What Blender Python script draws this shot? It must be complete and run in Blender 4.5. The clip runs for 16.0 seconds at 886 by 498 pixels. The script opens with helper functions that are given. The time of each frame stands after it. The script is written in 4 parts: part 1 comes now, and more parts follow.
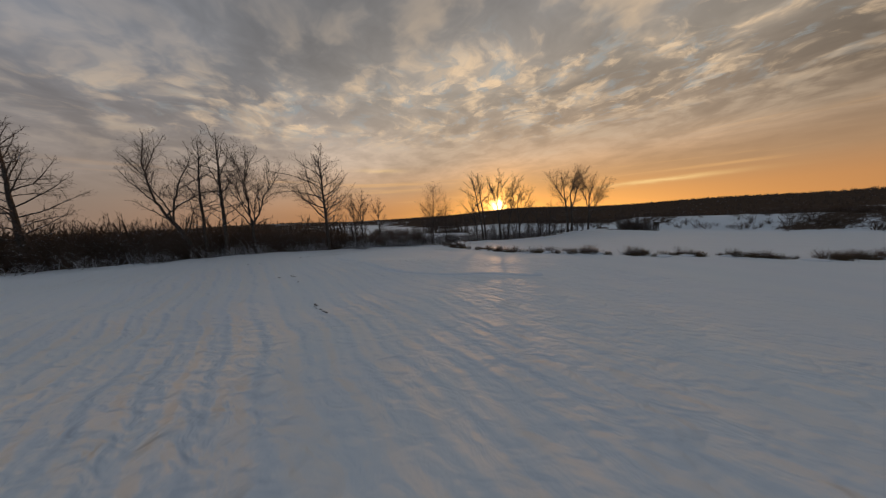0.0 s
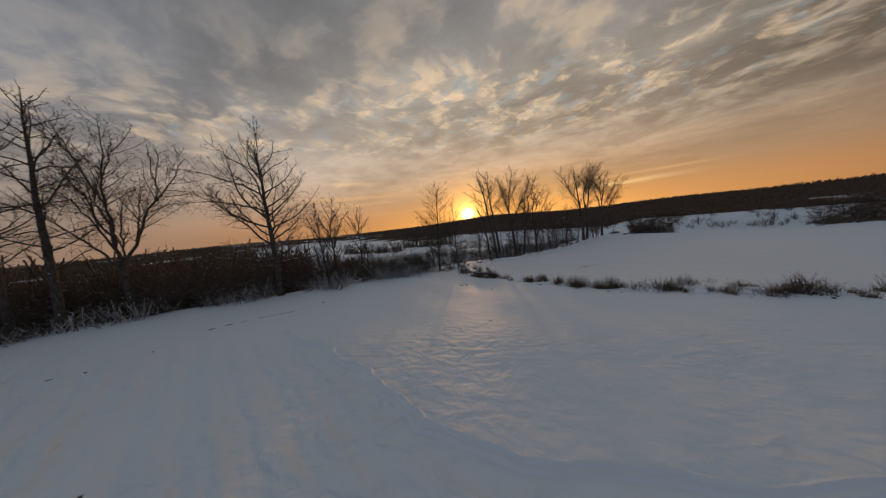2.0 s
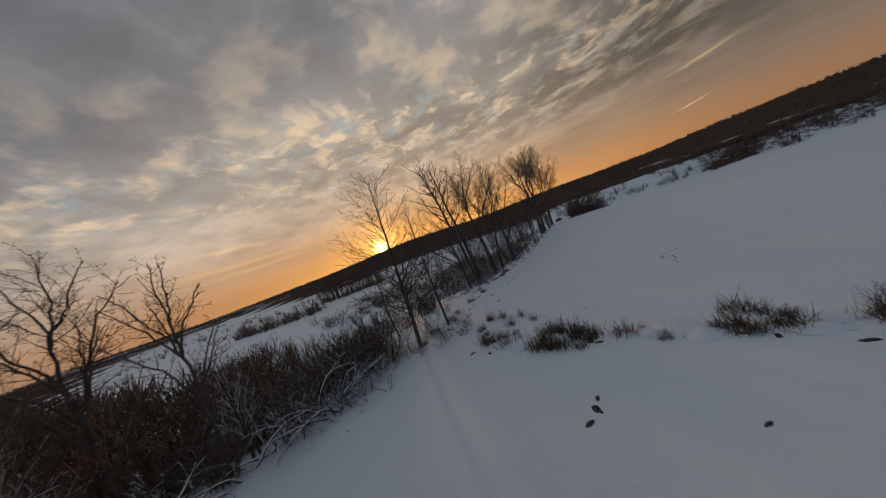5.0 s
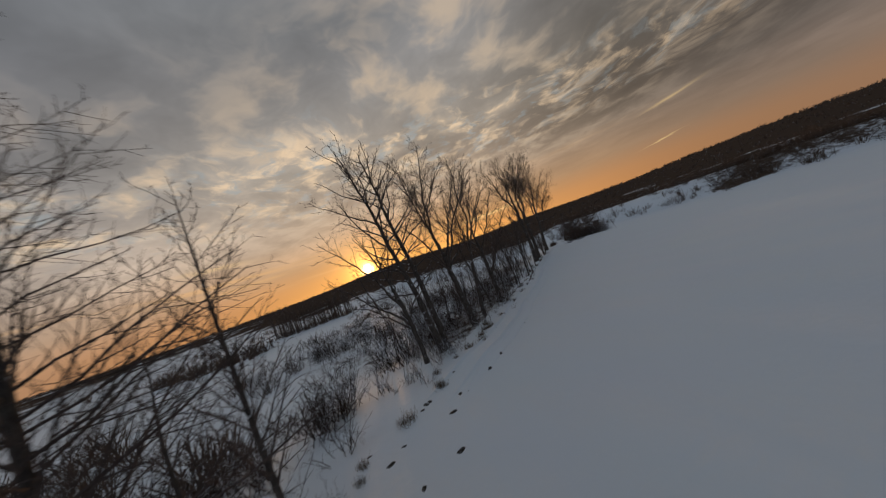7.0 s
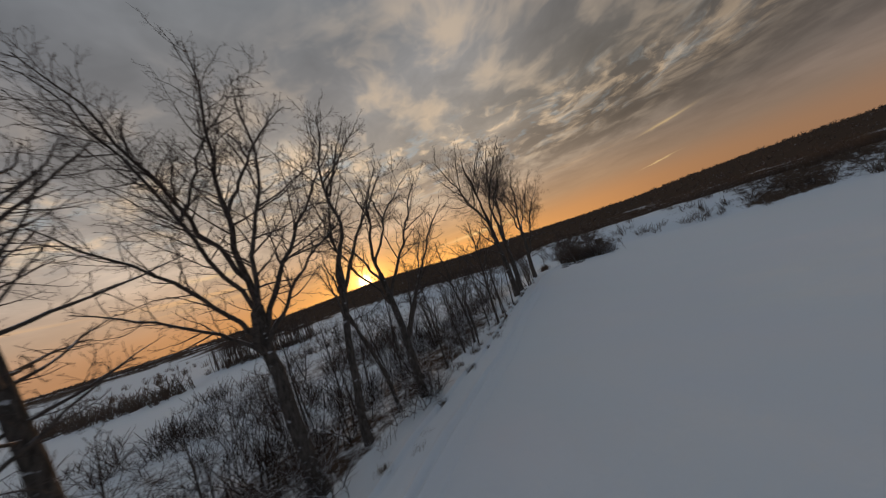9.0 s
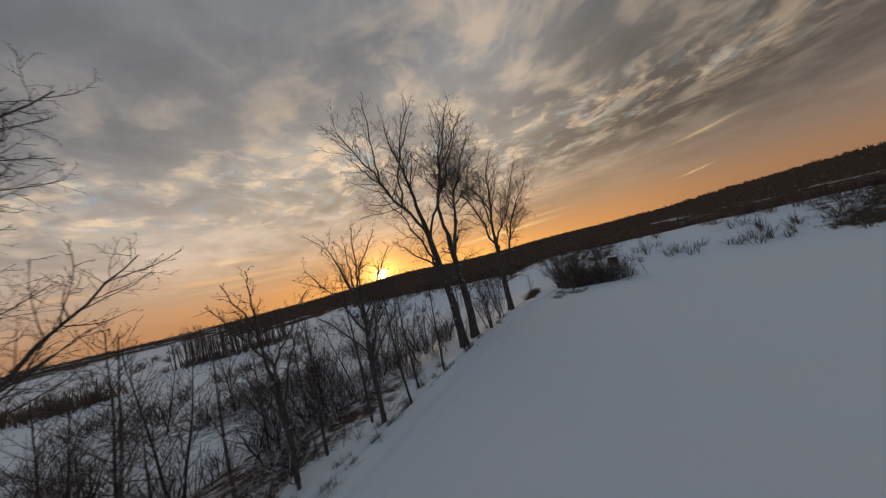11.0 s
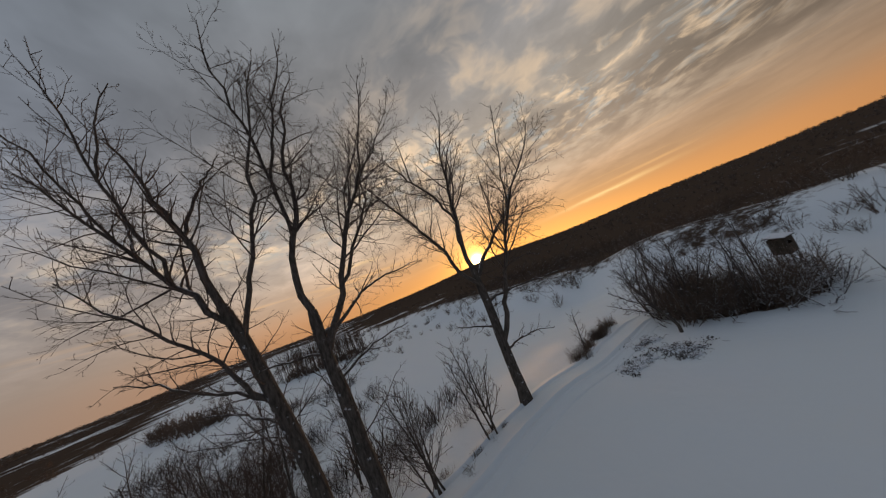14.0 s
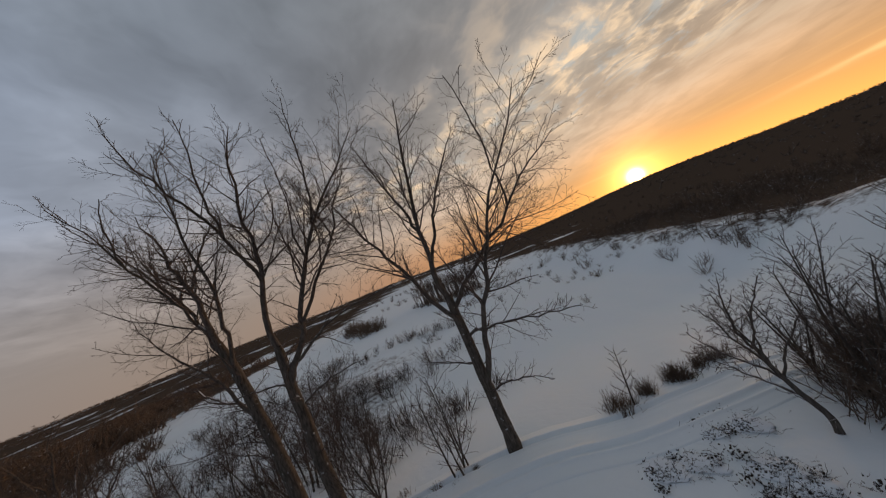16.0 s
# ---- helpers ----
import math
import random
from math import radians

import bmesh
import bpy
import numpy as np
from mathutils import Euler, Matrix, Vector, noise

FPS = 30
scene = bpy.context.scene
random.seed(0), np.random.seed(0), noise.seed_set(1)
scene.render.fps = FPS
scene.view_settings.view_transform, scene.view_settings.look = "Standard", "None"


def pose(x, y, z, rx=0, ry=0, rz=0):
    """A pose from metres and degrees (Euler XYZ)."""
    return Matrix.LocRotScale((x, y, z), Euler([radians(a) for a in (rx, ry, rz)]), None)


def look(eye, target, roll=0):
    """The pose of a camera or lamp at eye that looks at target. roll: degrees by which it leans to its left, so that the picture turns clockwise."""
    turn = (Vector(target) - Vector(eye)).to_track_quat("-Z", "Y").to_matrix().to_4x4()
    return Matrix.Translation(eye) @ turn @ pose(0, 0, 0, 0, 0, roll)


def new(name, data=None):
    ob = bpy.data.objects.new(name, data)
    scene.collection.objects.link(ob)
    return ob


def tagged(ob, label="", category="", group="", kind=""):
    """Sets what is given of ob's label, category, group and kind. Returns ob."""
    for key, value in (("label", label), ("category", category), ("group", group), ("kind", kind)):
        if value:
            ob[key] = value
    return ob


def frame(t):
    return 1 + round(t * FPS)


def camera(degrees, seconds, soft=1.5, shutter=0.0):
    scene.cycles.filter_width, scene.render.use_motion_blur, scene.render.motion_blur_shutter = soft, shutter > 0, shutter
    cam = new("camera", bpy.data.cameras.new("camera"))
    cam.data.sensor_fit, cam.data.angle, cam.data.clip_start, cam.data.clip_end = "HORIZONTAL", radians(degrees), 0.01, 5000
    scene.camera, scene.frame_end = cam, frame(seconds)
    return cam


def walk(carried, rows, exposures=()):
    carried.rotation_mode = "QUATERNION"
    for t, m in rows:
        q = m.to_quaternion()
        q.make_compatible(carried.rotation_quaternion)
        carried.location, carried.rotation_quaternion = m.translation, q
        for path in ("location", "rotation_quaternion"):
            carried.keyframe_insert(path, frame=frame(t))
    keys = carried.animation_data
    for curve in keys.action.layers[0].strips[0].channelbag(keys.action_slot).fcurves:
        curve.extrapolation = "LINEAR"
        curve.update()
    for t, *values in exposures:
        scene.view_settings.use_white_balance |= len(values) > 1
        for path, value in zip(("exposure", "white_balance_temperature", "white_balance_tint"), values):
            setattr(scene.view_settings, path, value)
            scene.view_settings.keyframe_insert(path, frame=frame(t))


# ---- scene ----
cam = camera(117.94, 16.0, soft=1.15, shutter=0.25)
PATH = [
    (0.0, pose(0.000, 0.000, 4.000, 83.577, 3.124, 11.539)),
    (0.5, pose(-1.943, 3.291, 3.974, 84.320, 3.635, 10.365)),
    (1.0, pose(-3.846, 6.622, 4.110, 84.843, 4.168, 9.067)),
    (1.5, pose(-5.632, 9.778, 4.446, 85.063, 4.702, 7.647)),
    (2.0, pose(-7.153, 12.923, 4.930, 85.271, 6.023, 5.538)),
    (2.5, pose(-8.586, 15.962, 5.237, 85.382, 8.070, 2.445)),
    (3.0, pose(-9.882, 18.879, 5.380, 85.505, 11.233, -1.633)),
    (3.5, pose(-10.940, 21.575, 5.486, 85.415, 14.398, -5.637)),
    (4.0, pose(-11.588, 24.227, 5.475, 85.505, 17.372, -9.155)),
    (4.5, pose(-11.694, 26.814, 5.428, 86.041, 19.467, -11.624)),
    (5.0, pose(-11.303, 29.362, 5.350, 86.892, 20.777, -13.264)),
    (5.5, pose(-10.460, 31.899, 5.246, 87.928, 21.401, -14.297)),
    (6.0, pose(-9.208, 34.451, 5.121, 89.019, 21.436, -14.943)),
    (6.5, pose(-7.593, 37.046, 4.980, 90.034, 20.977, -15.424)),
    (7.0, pose(-5.660, 39.711, 4.829, 90.843, 20.122, -15.959)),
    (7.5, pose(-3.483, 42.335, 4.696, 91.772, 20.168, -16.159)),
    (8.0, pose(-1.156, 44.934, 4.642, 92.524, 19.880, -16.556)),
    (8.5, pose(1.164, 47.402, 4.460, 93.102, 19.315, -16.620)),
    (9.0, pose(3.735, 49.669, 4.153, 93.679, 18.591, -16.299)),
    (9.5, pose(6.204, 51.634, 3.857, 94.076, 17.359, -15.395)),
    (10.0, pose(9.001, 53.417, 3.794, 94.331, 15.809, -14.326)),
    (10.5, pose(11.427, 55.198, 3.883, 94.438, 14.873, -13.563)),
    (11.0, pose(13.579, 56.974, 4.085, 94.498, 14.537, -12.782)),
    (11.5, pose(15.555, 58.740, 4.359, 94.611, 14.786, -11.658)),
    (12.0, pose(17.454, 60.492, 4.666, 94.876, 15.606, -9.869)),
    (12.5, pose(19.374, 62.224, 4.966, 95.395, 16.983, -7.090)),
    (13.0, pose(21.413, 63.934, 5.218, 96.267, 18.903, -2.996)),
    (13.5, pose(23.105, 65.362, 5.438, 96.957, 20.479, 1.939)),
    (14.0, pose(24.872, 66.687, 5.637, 97.541, 21.977, 8.736)),
    (14.5, pose(26.711, 67.717, 5.749, 98.185, 23.375, 16.611)),
    (15.0, pose(28.678, 68.949, 6.029, 97.521, 24.382, 25.041)),
    (15.5, pose(30.465, 70.187, 6.456, 95.970, 24.031, 32.467)),
    (16.0, pose(31.900, 71.521, 7.073, 93.782, 21.887, 39.121)),
]
walk(cam, PATH, exposures=((0.0, -0.06, 6780, 14), (4.0, -0.03, 6650, 13), (8.0, 0.03, 6650, 13), (10.0, 0.10, 6720, 14), (13.0, 0.16, 6740, 14), (16.0, 0.27, 6820, 14)))

# ---- world, sun and exposure ----
SUN_EL, SUN_AZ = radians(2.1), 0.0
SUN_DIR = Vector((math.sin(SUN_AZ) * math.cos(SUN_EL), math.cos(SUN_AZ) * math.cos(SUN_EL), math.sin(SUN_EL)))


class Sock:
    """A node socket with arithmetic, to write shader formulas plainly."""

    def __init__(self, tree, out):
        self.tree, self.out = tree, out

    def op(self, kind, *others, clamp=False):
        n = self.tree.nodes.new("ShaderNodeMath")
        n.operation, n.use_clamp = kind, clamp
        for i, v in enumerate((self, *others)):
            if isinstance(v, Sock):
                self.tree.links.new(v.out, n.inputs[i])
            else:
                n.inputs[i].default_value = v
        return Sock(self.tree, n.outputs[0])

    def __add__(self, o): return self.op("ADD", o)
    def __radd__(self, o): return self.op("ADD", o)
    def __sub__(self, o): return self.op("SUBTRACT", o)
    def __rsub__(self, o): return (self * -1.0).op("ADD", o)
    def __mul__(self, o): return self.op("MULTIPLY", o)
    def __rmul__(self, o): return self.op("MULTIPLY", o)
    def __truediv__(self, o): return self.op("DIVIDE", o)
    def power(self, o): return self.op("MAXIMUM", 0.0).op("POWER", o)
    def exp(self): return self.op("EXPONENT")

    def step(self, lo, hi, a=0.0, b=1.0):
        n = self.tree.nodes.new("ShaderNodeMapRange")
        n.interpolation_type = "SMOOTHSTEP"
        self.tree.links.new(self.out, n.inputs["Value"])
        for k, v in (("From Min", lo), ("From Max", hi), ("To Min", a), ("To Max", b)):
            n.inputs[k].default_value = v
        return Sock(self.tree, n.outputs[0])


def vec(tree, x, y, z):
    n = tree.nodes.new("ShaderNodeCombineXYZ")
    for i, v in enumerate((x, y, z)):
        if isinstance(v, Sock):
            tree.links.new(v.out, n.inputs[i])
        else:
            n.inputs[i].default_value = v
    return n.outputs[0]


def ramp(tree, fac, stops):
    n = tree.nodes.new("ShaderNodeValToRGB")
    tree.links.new(fac.out, n.inputs[0])
    el = n.color_ramp.elements
    while len(el) < len(stops):
        el.new(0.5)
    for e, (p, c) in zip(el, stops):
        e.position, e.color = p, (*c, 1)
    return n.outputs[0]


def mixc(tree, fac, a, b, kind="MIX"):
    n = tree.nodes.new("ShaderNodeMix")
    n.data_type, n.blend_type, n.clamp_result = "RGBA", kind, False
    for i, v in ((0, fac), (6, a), (7, b)):
        if isinstance(v, Sock):
            tree.links.new(v.out, n.inputs[i])
        elif isinstance(v, bpy.types.NodeSocket):
            tree.links.new(v, n.inputs[i])
        else:
            n.inputs[i].default_value = v if i == 0 else (*v, 1)
    return n.outputs[2]


def noise_at(tree, vector, scale, detail=4.0, rough=0.55, distort=0.0):
    n = tree.nodes.new("ShaderNodeTexNoise")
    tree.links.new(vector, n.inputs["Vector"])
    for k, v in (("Scale", scale), ("Detail", detail), ("Roughness", rough), ("Distortion", distort)):
        n.inputs[k].default_value = v
    return Sock(tree, n.outputs["Fac"])


def build_sky():
    world = bpy.data.worlds.new("winter_sunset_sky")
    world.use_nodes = True
    scene.world = world
    t = world.node_tree
    t.nodes.clear()
    tc = t.nodes.new("ShaderNodeTexCoord")
    sp = t.nodes.new("ShaderNodeSeparateXYZ")
    t.links.new(tc.outputs["Generated"], sp.inputs[0])
    x, y, z = (Sock(t, o) for o in sp.outputs)
    zc = z.op("MAXIMUM", 0.0)
    hl = (x * x + y * y).power(0.5) + 0.0001
    hx, hy = x / hl, y / hl
    s = x * SUN_DIR.x + y * SUN_DIR.y + z * SUN_DIR.z
    # clear air behind the clouds
    sky = t.nodes.new("ShaderNodeTexSky")
    sky.sky_type, sky.sun_disc = "NISHITA", False
    sky.sun_elevation, sky.sun_rotation = SUN_EL, SUN_AZ
    # cloud sheet coordinates: along the streets of cloud and across them
    u, v = x / (zc + 0.13), y / (zc + 0.13)
    w = noise_at(t, vec(t, u, v, 0.0), 1.3, 4.0) - 0.5
    w2 = noise_at(t, vec(t, u, v, 4.0), 1.3, 4.0) - 0.5
    along, across = v * 0.64 - u * 0.77 + w * 0.5, u * 0.64 + v * 0.77 + w2 * 0.5
    big = noise_at(t, vec(t, along * 0.7, across * 0.9, 3.1), 1.1, 4.0, 0.5)
    mid = noise_at(t, vec(t, along * 0.9, across * 1.0, 7.7), 4.2, 4.0, 0.55)
    fine = noise_at(t, vec(t, along * 1.0, across * 1.0, 1.3), 8.0, 5.0, 0.58, 0.25)
    fine2 = noise_at(t, vec(t, along * 1.0, across * 1.0, 9.3), 7.0, 5.0, 0.6, 0.25)
    base_w = ramp(t, zc, [(0, (.50, .235, .088)), (.05, (.47, .24, .105)), (.11, (.35, .232, .142)), (.2, (.25, .20, .152)), (.4, (.20, .185, .162)), (.62, (.165, .17, .175)), (1, (.155, .195, .235))])
    base_c = ramp(t, zc, [(0, (.24, .195, .165)), (.09, (.24, .208, .185)), (.2, (.26, .245, .24)), (.4, (.22, .257, .315)), (.62, (.18, .22, .28)), (1, (.155, .197, .24))])
    warm = (hy * 0.94 + hx * 0.34).step(-0.25, 0.95)
    col = mixc(t, warm, base_c, base_w)
    lift = 1.0 + 0.75 * (hy * 0.995 + hx * 0.08).step(0.45, 1.0) * zc.step(0.08, 0.22) * (zc - hx * 0.28).step(0.66, 0.44)
    col = mixc(t, 1.0, col, vec(t, lift, lift, lift), "MULTIPLY")
    east = (1.0 - 0.46 * hx.step(0.45, 0.90) * zc.step(0.10, 0.28)) * (1.0 - 0.20 * ((hx - 0.36) * (hx - 0.36) * -22.0).exp() * zc.step(0.15, 0.3) * zc.step(0.62, 0.48))
    col = mixc(t, 1.0, col, vec(t, east, east, east), "MULTIPLY")
    west = 1.0 - 0.08 * (hx * -1.0).step(0.3, 0.8) * hy.step(0.1, 0.5) * zc.step(0.2, 0.4)
    col = mixc(t, 1.0, col, vec(t, west, west, west), "MULTIPLY")
    bright = ((zc - 0.37) * (zc - 0.37) * -55.0 - (hx + 0.48) * (hx + 0.48) * 14.0).exp() * hy.step(0.3, 0.6) * 0.26 + 1.0
    col = mixc(t, 1.0, col, vec(t, bright, bright, bright), "MULTIPLY")
    pale = 1.0 + 0.30 * (hx * -1.0).step(-0.05, 0.5) * hy.step(0.0, 0.5) * zc.step(0.02, 0.09) * zc.step(0.40, 0.2) * (hx * -1.0).step(0.95, 0.7)
    col = mixc(t, 1.0, col, vec(t, pale * 1.02, pale, pale * 0.97), "MULTIPLY")
    # low glow along the horizon towards the sun
    glow = (zc * -9.5).exp() * ((hy * 0.985 + hx * 0.17 - 1.0) * 10.0).exp()
    col = mixc(t, glow * 1.0, col, (.88, .40, .055), "ADD")
    # soft dark and light masses
    shade = big.step(0.3, 0.7, 0.80, 1.22) * mid.step(0.25, 0.75, 0.84, 1.16)
    high = zc.step(0.06, 0.24)
    col = mixc(t, high, col, mixc(t, 1.0, col, vec(t, shade, shade, shade), "MULTIPLY"))
    # blotches of lit cloud over the whole sheet, densest in one broken band
    face = (hy - hx * 0.05).step(-0.1, 0.85)
    band = zc.step(0.22, 0.32) * (zc + hx.op("MAXIMUM", 0.0) * 0.16 + (hx * -1.0).op("MAXIMUM", 0.0) * 0.20).step(0.60, 0.42) * (hy + hx * 0.12).step(0.0, 0.72) * hx.step(0.50, 0.90, 1.0, 0.6) * big.step(0.34, 0.58, 0.5, 1.0)
    wide = zc.step(0.15, 0.28) * (zc - hx * 0.24).step(0.80, 0.48) * face
    soft = mid.step(0.46, 0.70) * wide * hx.step(-0.9, 0.1, 0.75, 1.0) * hx.step(0.4, 0.9, 1.0, 0.6)
    col = mixc(t, soft * 0.75, col, (.57, .455, .325))
    gaps = (fine2 * 0.7 + mid * 0.3).step(0.50, 0.62) * band
    gapcol = mixc(t, 0.03, (.26, .33, .36), sky.outputs[0], "ADD")
    col = mixc(t, gaps * 0.75, col, gapcol)
    lit = (fine * 0.65 + mid * 0.35).step(0.49, 0.66) * band
    col = mixc(t, lit * 0.85, col, (.92, .69, .44))
    # two thin trails of bright ice cloud low beside the sun
    for az0, el0, half, thick, tilt, lum in ((27.0, 4.4, 7.5, 0.32, 0.02, 0.75), (59.3, 5.1, 1.9, 0.10, 0.12, 0.55), (62.5, 10.6, 2.8, 0.20, 0.12, 0.40), (-24.0, 10.3, 4.0, 0.35, -0.02, 0.35)):
        a0, e0 = radians(az0), radians(el0)
        ri = Vector((math.cos(a0), -math.sin(a0), tilt)).normalized()
        fo = Vector((math.sin(a0) * math.cos(e0), math.cos(a0) * math.cos(e0), math.sin(e0)))
        up = ri.cross(fo)
        la = x * ri.x + y * ri.y + z * ri.z
        lb = x * up.x + y * up.y + z * up.z - fo.dot(up) + (mid - 0.5) * 0.01
        fr = x * fo.x + y * fo.y + z * fo.z
        g1 = ((la / math.sin(radians(half))) * (la / math.sin(radians(half))) * -1.0).exp()
        g2 = ((lb / math.sin(radians(thick))) * (lb / math.sin(radians(thick))) * -1.0).exp()
        col = mixc(t, g1 * g2 * fr.step(0.0, 0.5) * lum, col, (1.0, .70, .30))
    # thin low streaks
    streak = noise_at(t, vec(t, x * 1.1, y * 1.1, z * 24.0), 1.6, 4.0, 0.55).step(0.56, 0.76)
    streak = streak * zc.step(0.03, 0.07) * zc.step(0.24, 0.12) * hy.step(0.0, 0.9)
    col = mixc(t, streak * 0.45, col, (.85, .50, .20))
    dusk, away = hy.step(-0.7, 0.1, 0.92, 1.0), hy.step(0.15, -0.35)
    col = mixc(t, 1.0, col, vec(t, dusk * (1.0 - away * 0.08), dusk * (1.0 - away * 0.01), dusk * (1.0 + away * 0.09)), "MULTIPLY")
    # the glow dulls to a dusky pink away from the sun
    rose = hx.step(0.72, 0.99) * hy.step(-0.3, 0.1) * zc.step(0.34, 0.12)
    col = mixc(t, 1.0, col, vec(t, 1.0 - rose * 0.32, 1.0 - rose * 0.27, 1.0 - rose * 0.17), "MULTIPLY")
    # the sun, veiled, on the ridge
    halo = (s - 1.0) * 190.0
    col = mixc(t, halo.exp() * 0.55, col, (1.0, .44, .06), "ADD")
    flat = ((s - 1.0) * 700.0).exp()
    col = mixc(t, flat * 1.1, col, (1.0, .58, .14), "ADD")
    core = (s - 1.0) * 8500.0
    col = mixc(t, core.exp() * 1.0, col, (14.0, 9.5, 4.0), "ADD")
    # below the horizon
    col = mixc(t, z.step(-0.02, 0.0), (.14, .14, .15), col)
    bg = t.nodes.new("ShaderNodeBackground")
    bg.inputs["Strength"].default_value = 1.0
    t.links.new(col, bg.inputs["Color"])
    out = t.nodes.new("ShaderNodeOutputWorld")
    t.links.new(bg.outputs[0], out.inputs["Surface"])


build_sky()
sun = new("sun", bpy.data.lights.new("sun", "SUN"))
sun.data.energy, sun.data.angle, sun.data.color = 0.75, radians(1.0), (1.0, 0.55, 0.25)
sun.matrix_world = look((0, 0, 60), Vector((0, 0, 60)) - SUN_DIR)

# ---- materials ----


def material(name, rough=0.8):
    m = bpy.data.materials.new(name)
    m.use_nodes = True
    b = m.node_tree.nodes["Principled BSDF"]
    b.inputs["Roughness"].default_value = rough
    return m, m.node_tree, b


def obj_coords(t, sx=1.0, sy=1.0, sz=1.0):
    tc = t.nodes.new("ShaderNodeTexCoord")
    mp = t.nodes.new("ShaderNodeMapping")
    mp.inputs["Scale"].default_value = (sx, sy, sz)
    t.links.new(tc.outputs["Object"], mp.inputs[0])
    return mp.outputs[0]


def set_bump(t, b, height, strength, distance):
    n = t.nodes.new("ShaderNodeBump")
    n.inputs["Strength"].default_value, n.inputs["Distance"].default_value = strength, distance
    t.links.new(height.out, n.inputs["Height"])
    t.links.new(n.outputs[0], b.inputs["Normal"])


def upness(t):
    g = t.nodes.new("ShaderNodeNewGeometry")
    s = t.nodes.new("ShaderNodeSeparateXYZ")
    t.links.new(g.outputs["Normal"], s.inputs[0])
    return Sock(t, s.outputs[2])


def snow_ground_material():
    m, t, b = material("field_snow", 0.66)
    b.inputs["Specular IOR Level"].default_value = 0.12
    p = obj_coords(t)
    sp = t.nodes.new("ShaderNodeSeparateXYZ")
    t.links.new(p, sp.inputs[0])
    x, y, z = (Sock(t, o) for o in sp.outputs)
    at = t.nodes.new("ShaderNodeAttribute")
    at.attribute_name = "cover"
    ca = t.nodes.new("ShaderNodeSeparateColor")
    t.links.new(at.outputs["Color"], ca.inputs[0])
    scrub, ploughed, clear = (Sock(t, ca.outputs[i]) for i in range(3))
    # plough lines run away from the hedge
    wob = noise_at(t, p, 0.18, 2.0) - 0.5
    across = x * 0.67 + y * 0.74 + wob * 1.2
    lines = (across * 6.2).op("SINE") * 0.5 + (across * 14.9 + wob * 9.0).op("SINE") * 0.16 + 0.5
    patch = noise_at(t, p, 0.11, 3.0).step(0.35, 0.65)
    west = (x * 0.67 + y * 0.74).step(14.0, 2.0)
    along = vec(t, x * 0.9 + y * 0.15, y * 1.0 - x * 0.2, z)
    lumps = noise_at(t, along, 3.0, 3.0, 0.5, 0.3)
    ripple = noise_at(t, vec(t, x * 0.75 - y * 0.2, y * 1.15 + x * 0.2, z), 1.5, 3.0, 0.5, 0.9)
    swells = noise_at(t, p, 0.55, 2.0, 0.45)
    dents = noise_at(t, p, 0.75, 2.0, 0.5, 0.2).step(0.54, 0.80) * noise_at(t, p, 0.16, 1.0).step(0.42, 0.62)
    grain = noise_at(t, p, 24.0, 2.0)
    rough = ploughed * patch.op("MULTIPLY_ADD", 0.7, 0.3)
    h = lines * (patch * 0.6 + 0.4) * ploughed * west * 0.50 + lumps * rough * 0.55 + ripple * rough * 1.15 + swells * (ploughed * 0.6 + 0.15) - dents * ploughed * 0.5 + grain * 0.02
    set_bump(t, b, h, 1.0, 0.20)
    thin = noise_at(t, p, 0.8, 7.0, 0.78)
    open_land = noise_at(t, p, 0.014, 3.0, 0.6).step(0.54, 0.64)
    glade = noise_at(t, p, 0.05, 4.0, 0.6).step(0.48, 0.66)
    dirt = (thin + scrub * 0.75 - open_land * clear * 0.55 - glade * clear * 0.35).step(0.84, 1.04)
    tone = noise_at(t, p, 0.2, 3.0)
    white = mixc(t, tone, (.785, .855, .865), (.815, .838, .875))
    brown = mixc(t, noise_at(t, p, 2.0, 4.0), (.062, .043, .032), (.115, .082, .060))
    bare = dirt * scrub.step(0.05, 0.5)
    col = mixc(t, bare, white, brown)
    t.links.new((bare * -0.16 + 0.16).out, b.inputs["Specular IOR Level"])
    t.links.new(col, b.inputs["Base Color"])
    return m


def plain_snow_material():
    m, t, b = material("snow", 0.75)
    b.inputs["Specular IOR Level"].default_value = 0.12
    p = obj_coords(t)
    n = noise_at(t, p, 1.5, 4.0)
    t.links.new(mixc(t, n, (.74, .785, .835), (.82, .845, .875)), b.inputs["Base Color"])
    set_bump(t, b, noise_at(t, p, 6.0, 4.0), 0.6, 0.03)
    return m


def bark_material(name, dark, light, snow, snow_from, stretch=0.25, fleck=0.0):
    m, t, b = material(name, 0.9)
    b.inputs["Specular IOR Level"].default_value = 0.2
    p = obj_coords(t, 1, 1, stretch)
    n = noise_at(t, p, 14.0, 5.0, 0.65)
    col = mixc(t, n.step(0.3, 0.7), dark, light)
    p2 = obj_coords(t)
    moss = noise_at(t, p2, 1.6, 3.0).step(0.55, 0.75)
    col = mixc(t, moss * 0.35, col, (.06, .062, .04))
    if fleck > 0:
        spots = noise_at(t, p2, 4.5, 3.0, 0.6).step(0.64, 0.70) * fleck
        col = mixc(t, spots, col, (.60, .62, .65))
    if snow > 0:
        lay = upness(t).step(snow_from, snow_from + 0.3) * noise_at(t, p2, 3.2, 3.0).step(0.62 - 0.4 * snow, 0.74 - 0.3 * snow)
        col = mixc(t, lay, col, (.78, .80, .83))
    t.links.new(col, b.inputs["Base Color"])
    set_bump(t, b, n, 0.8, 0.03)
    return m


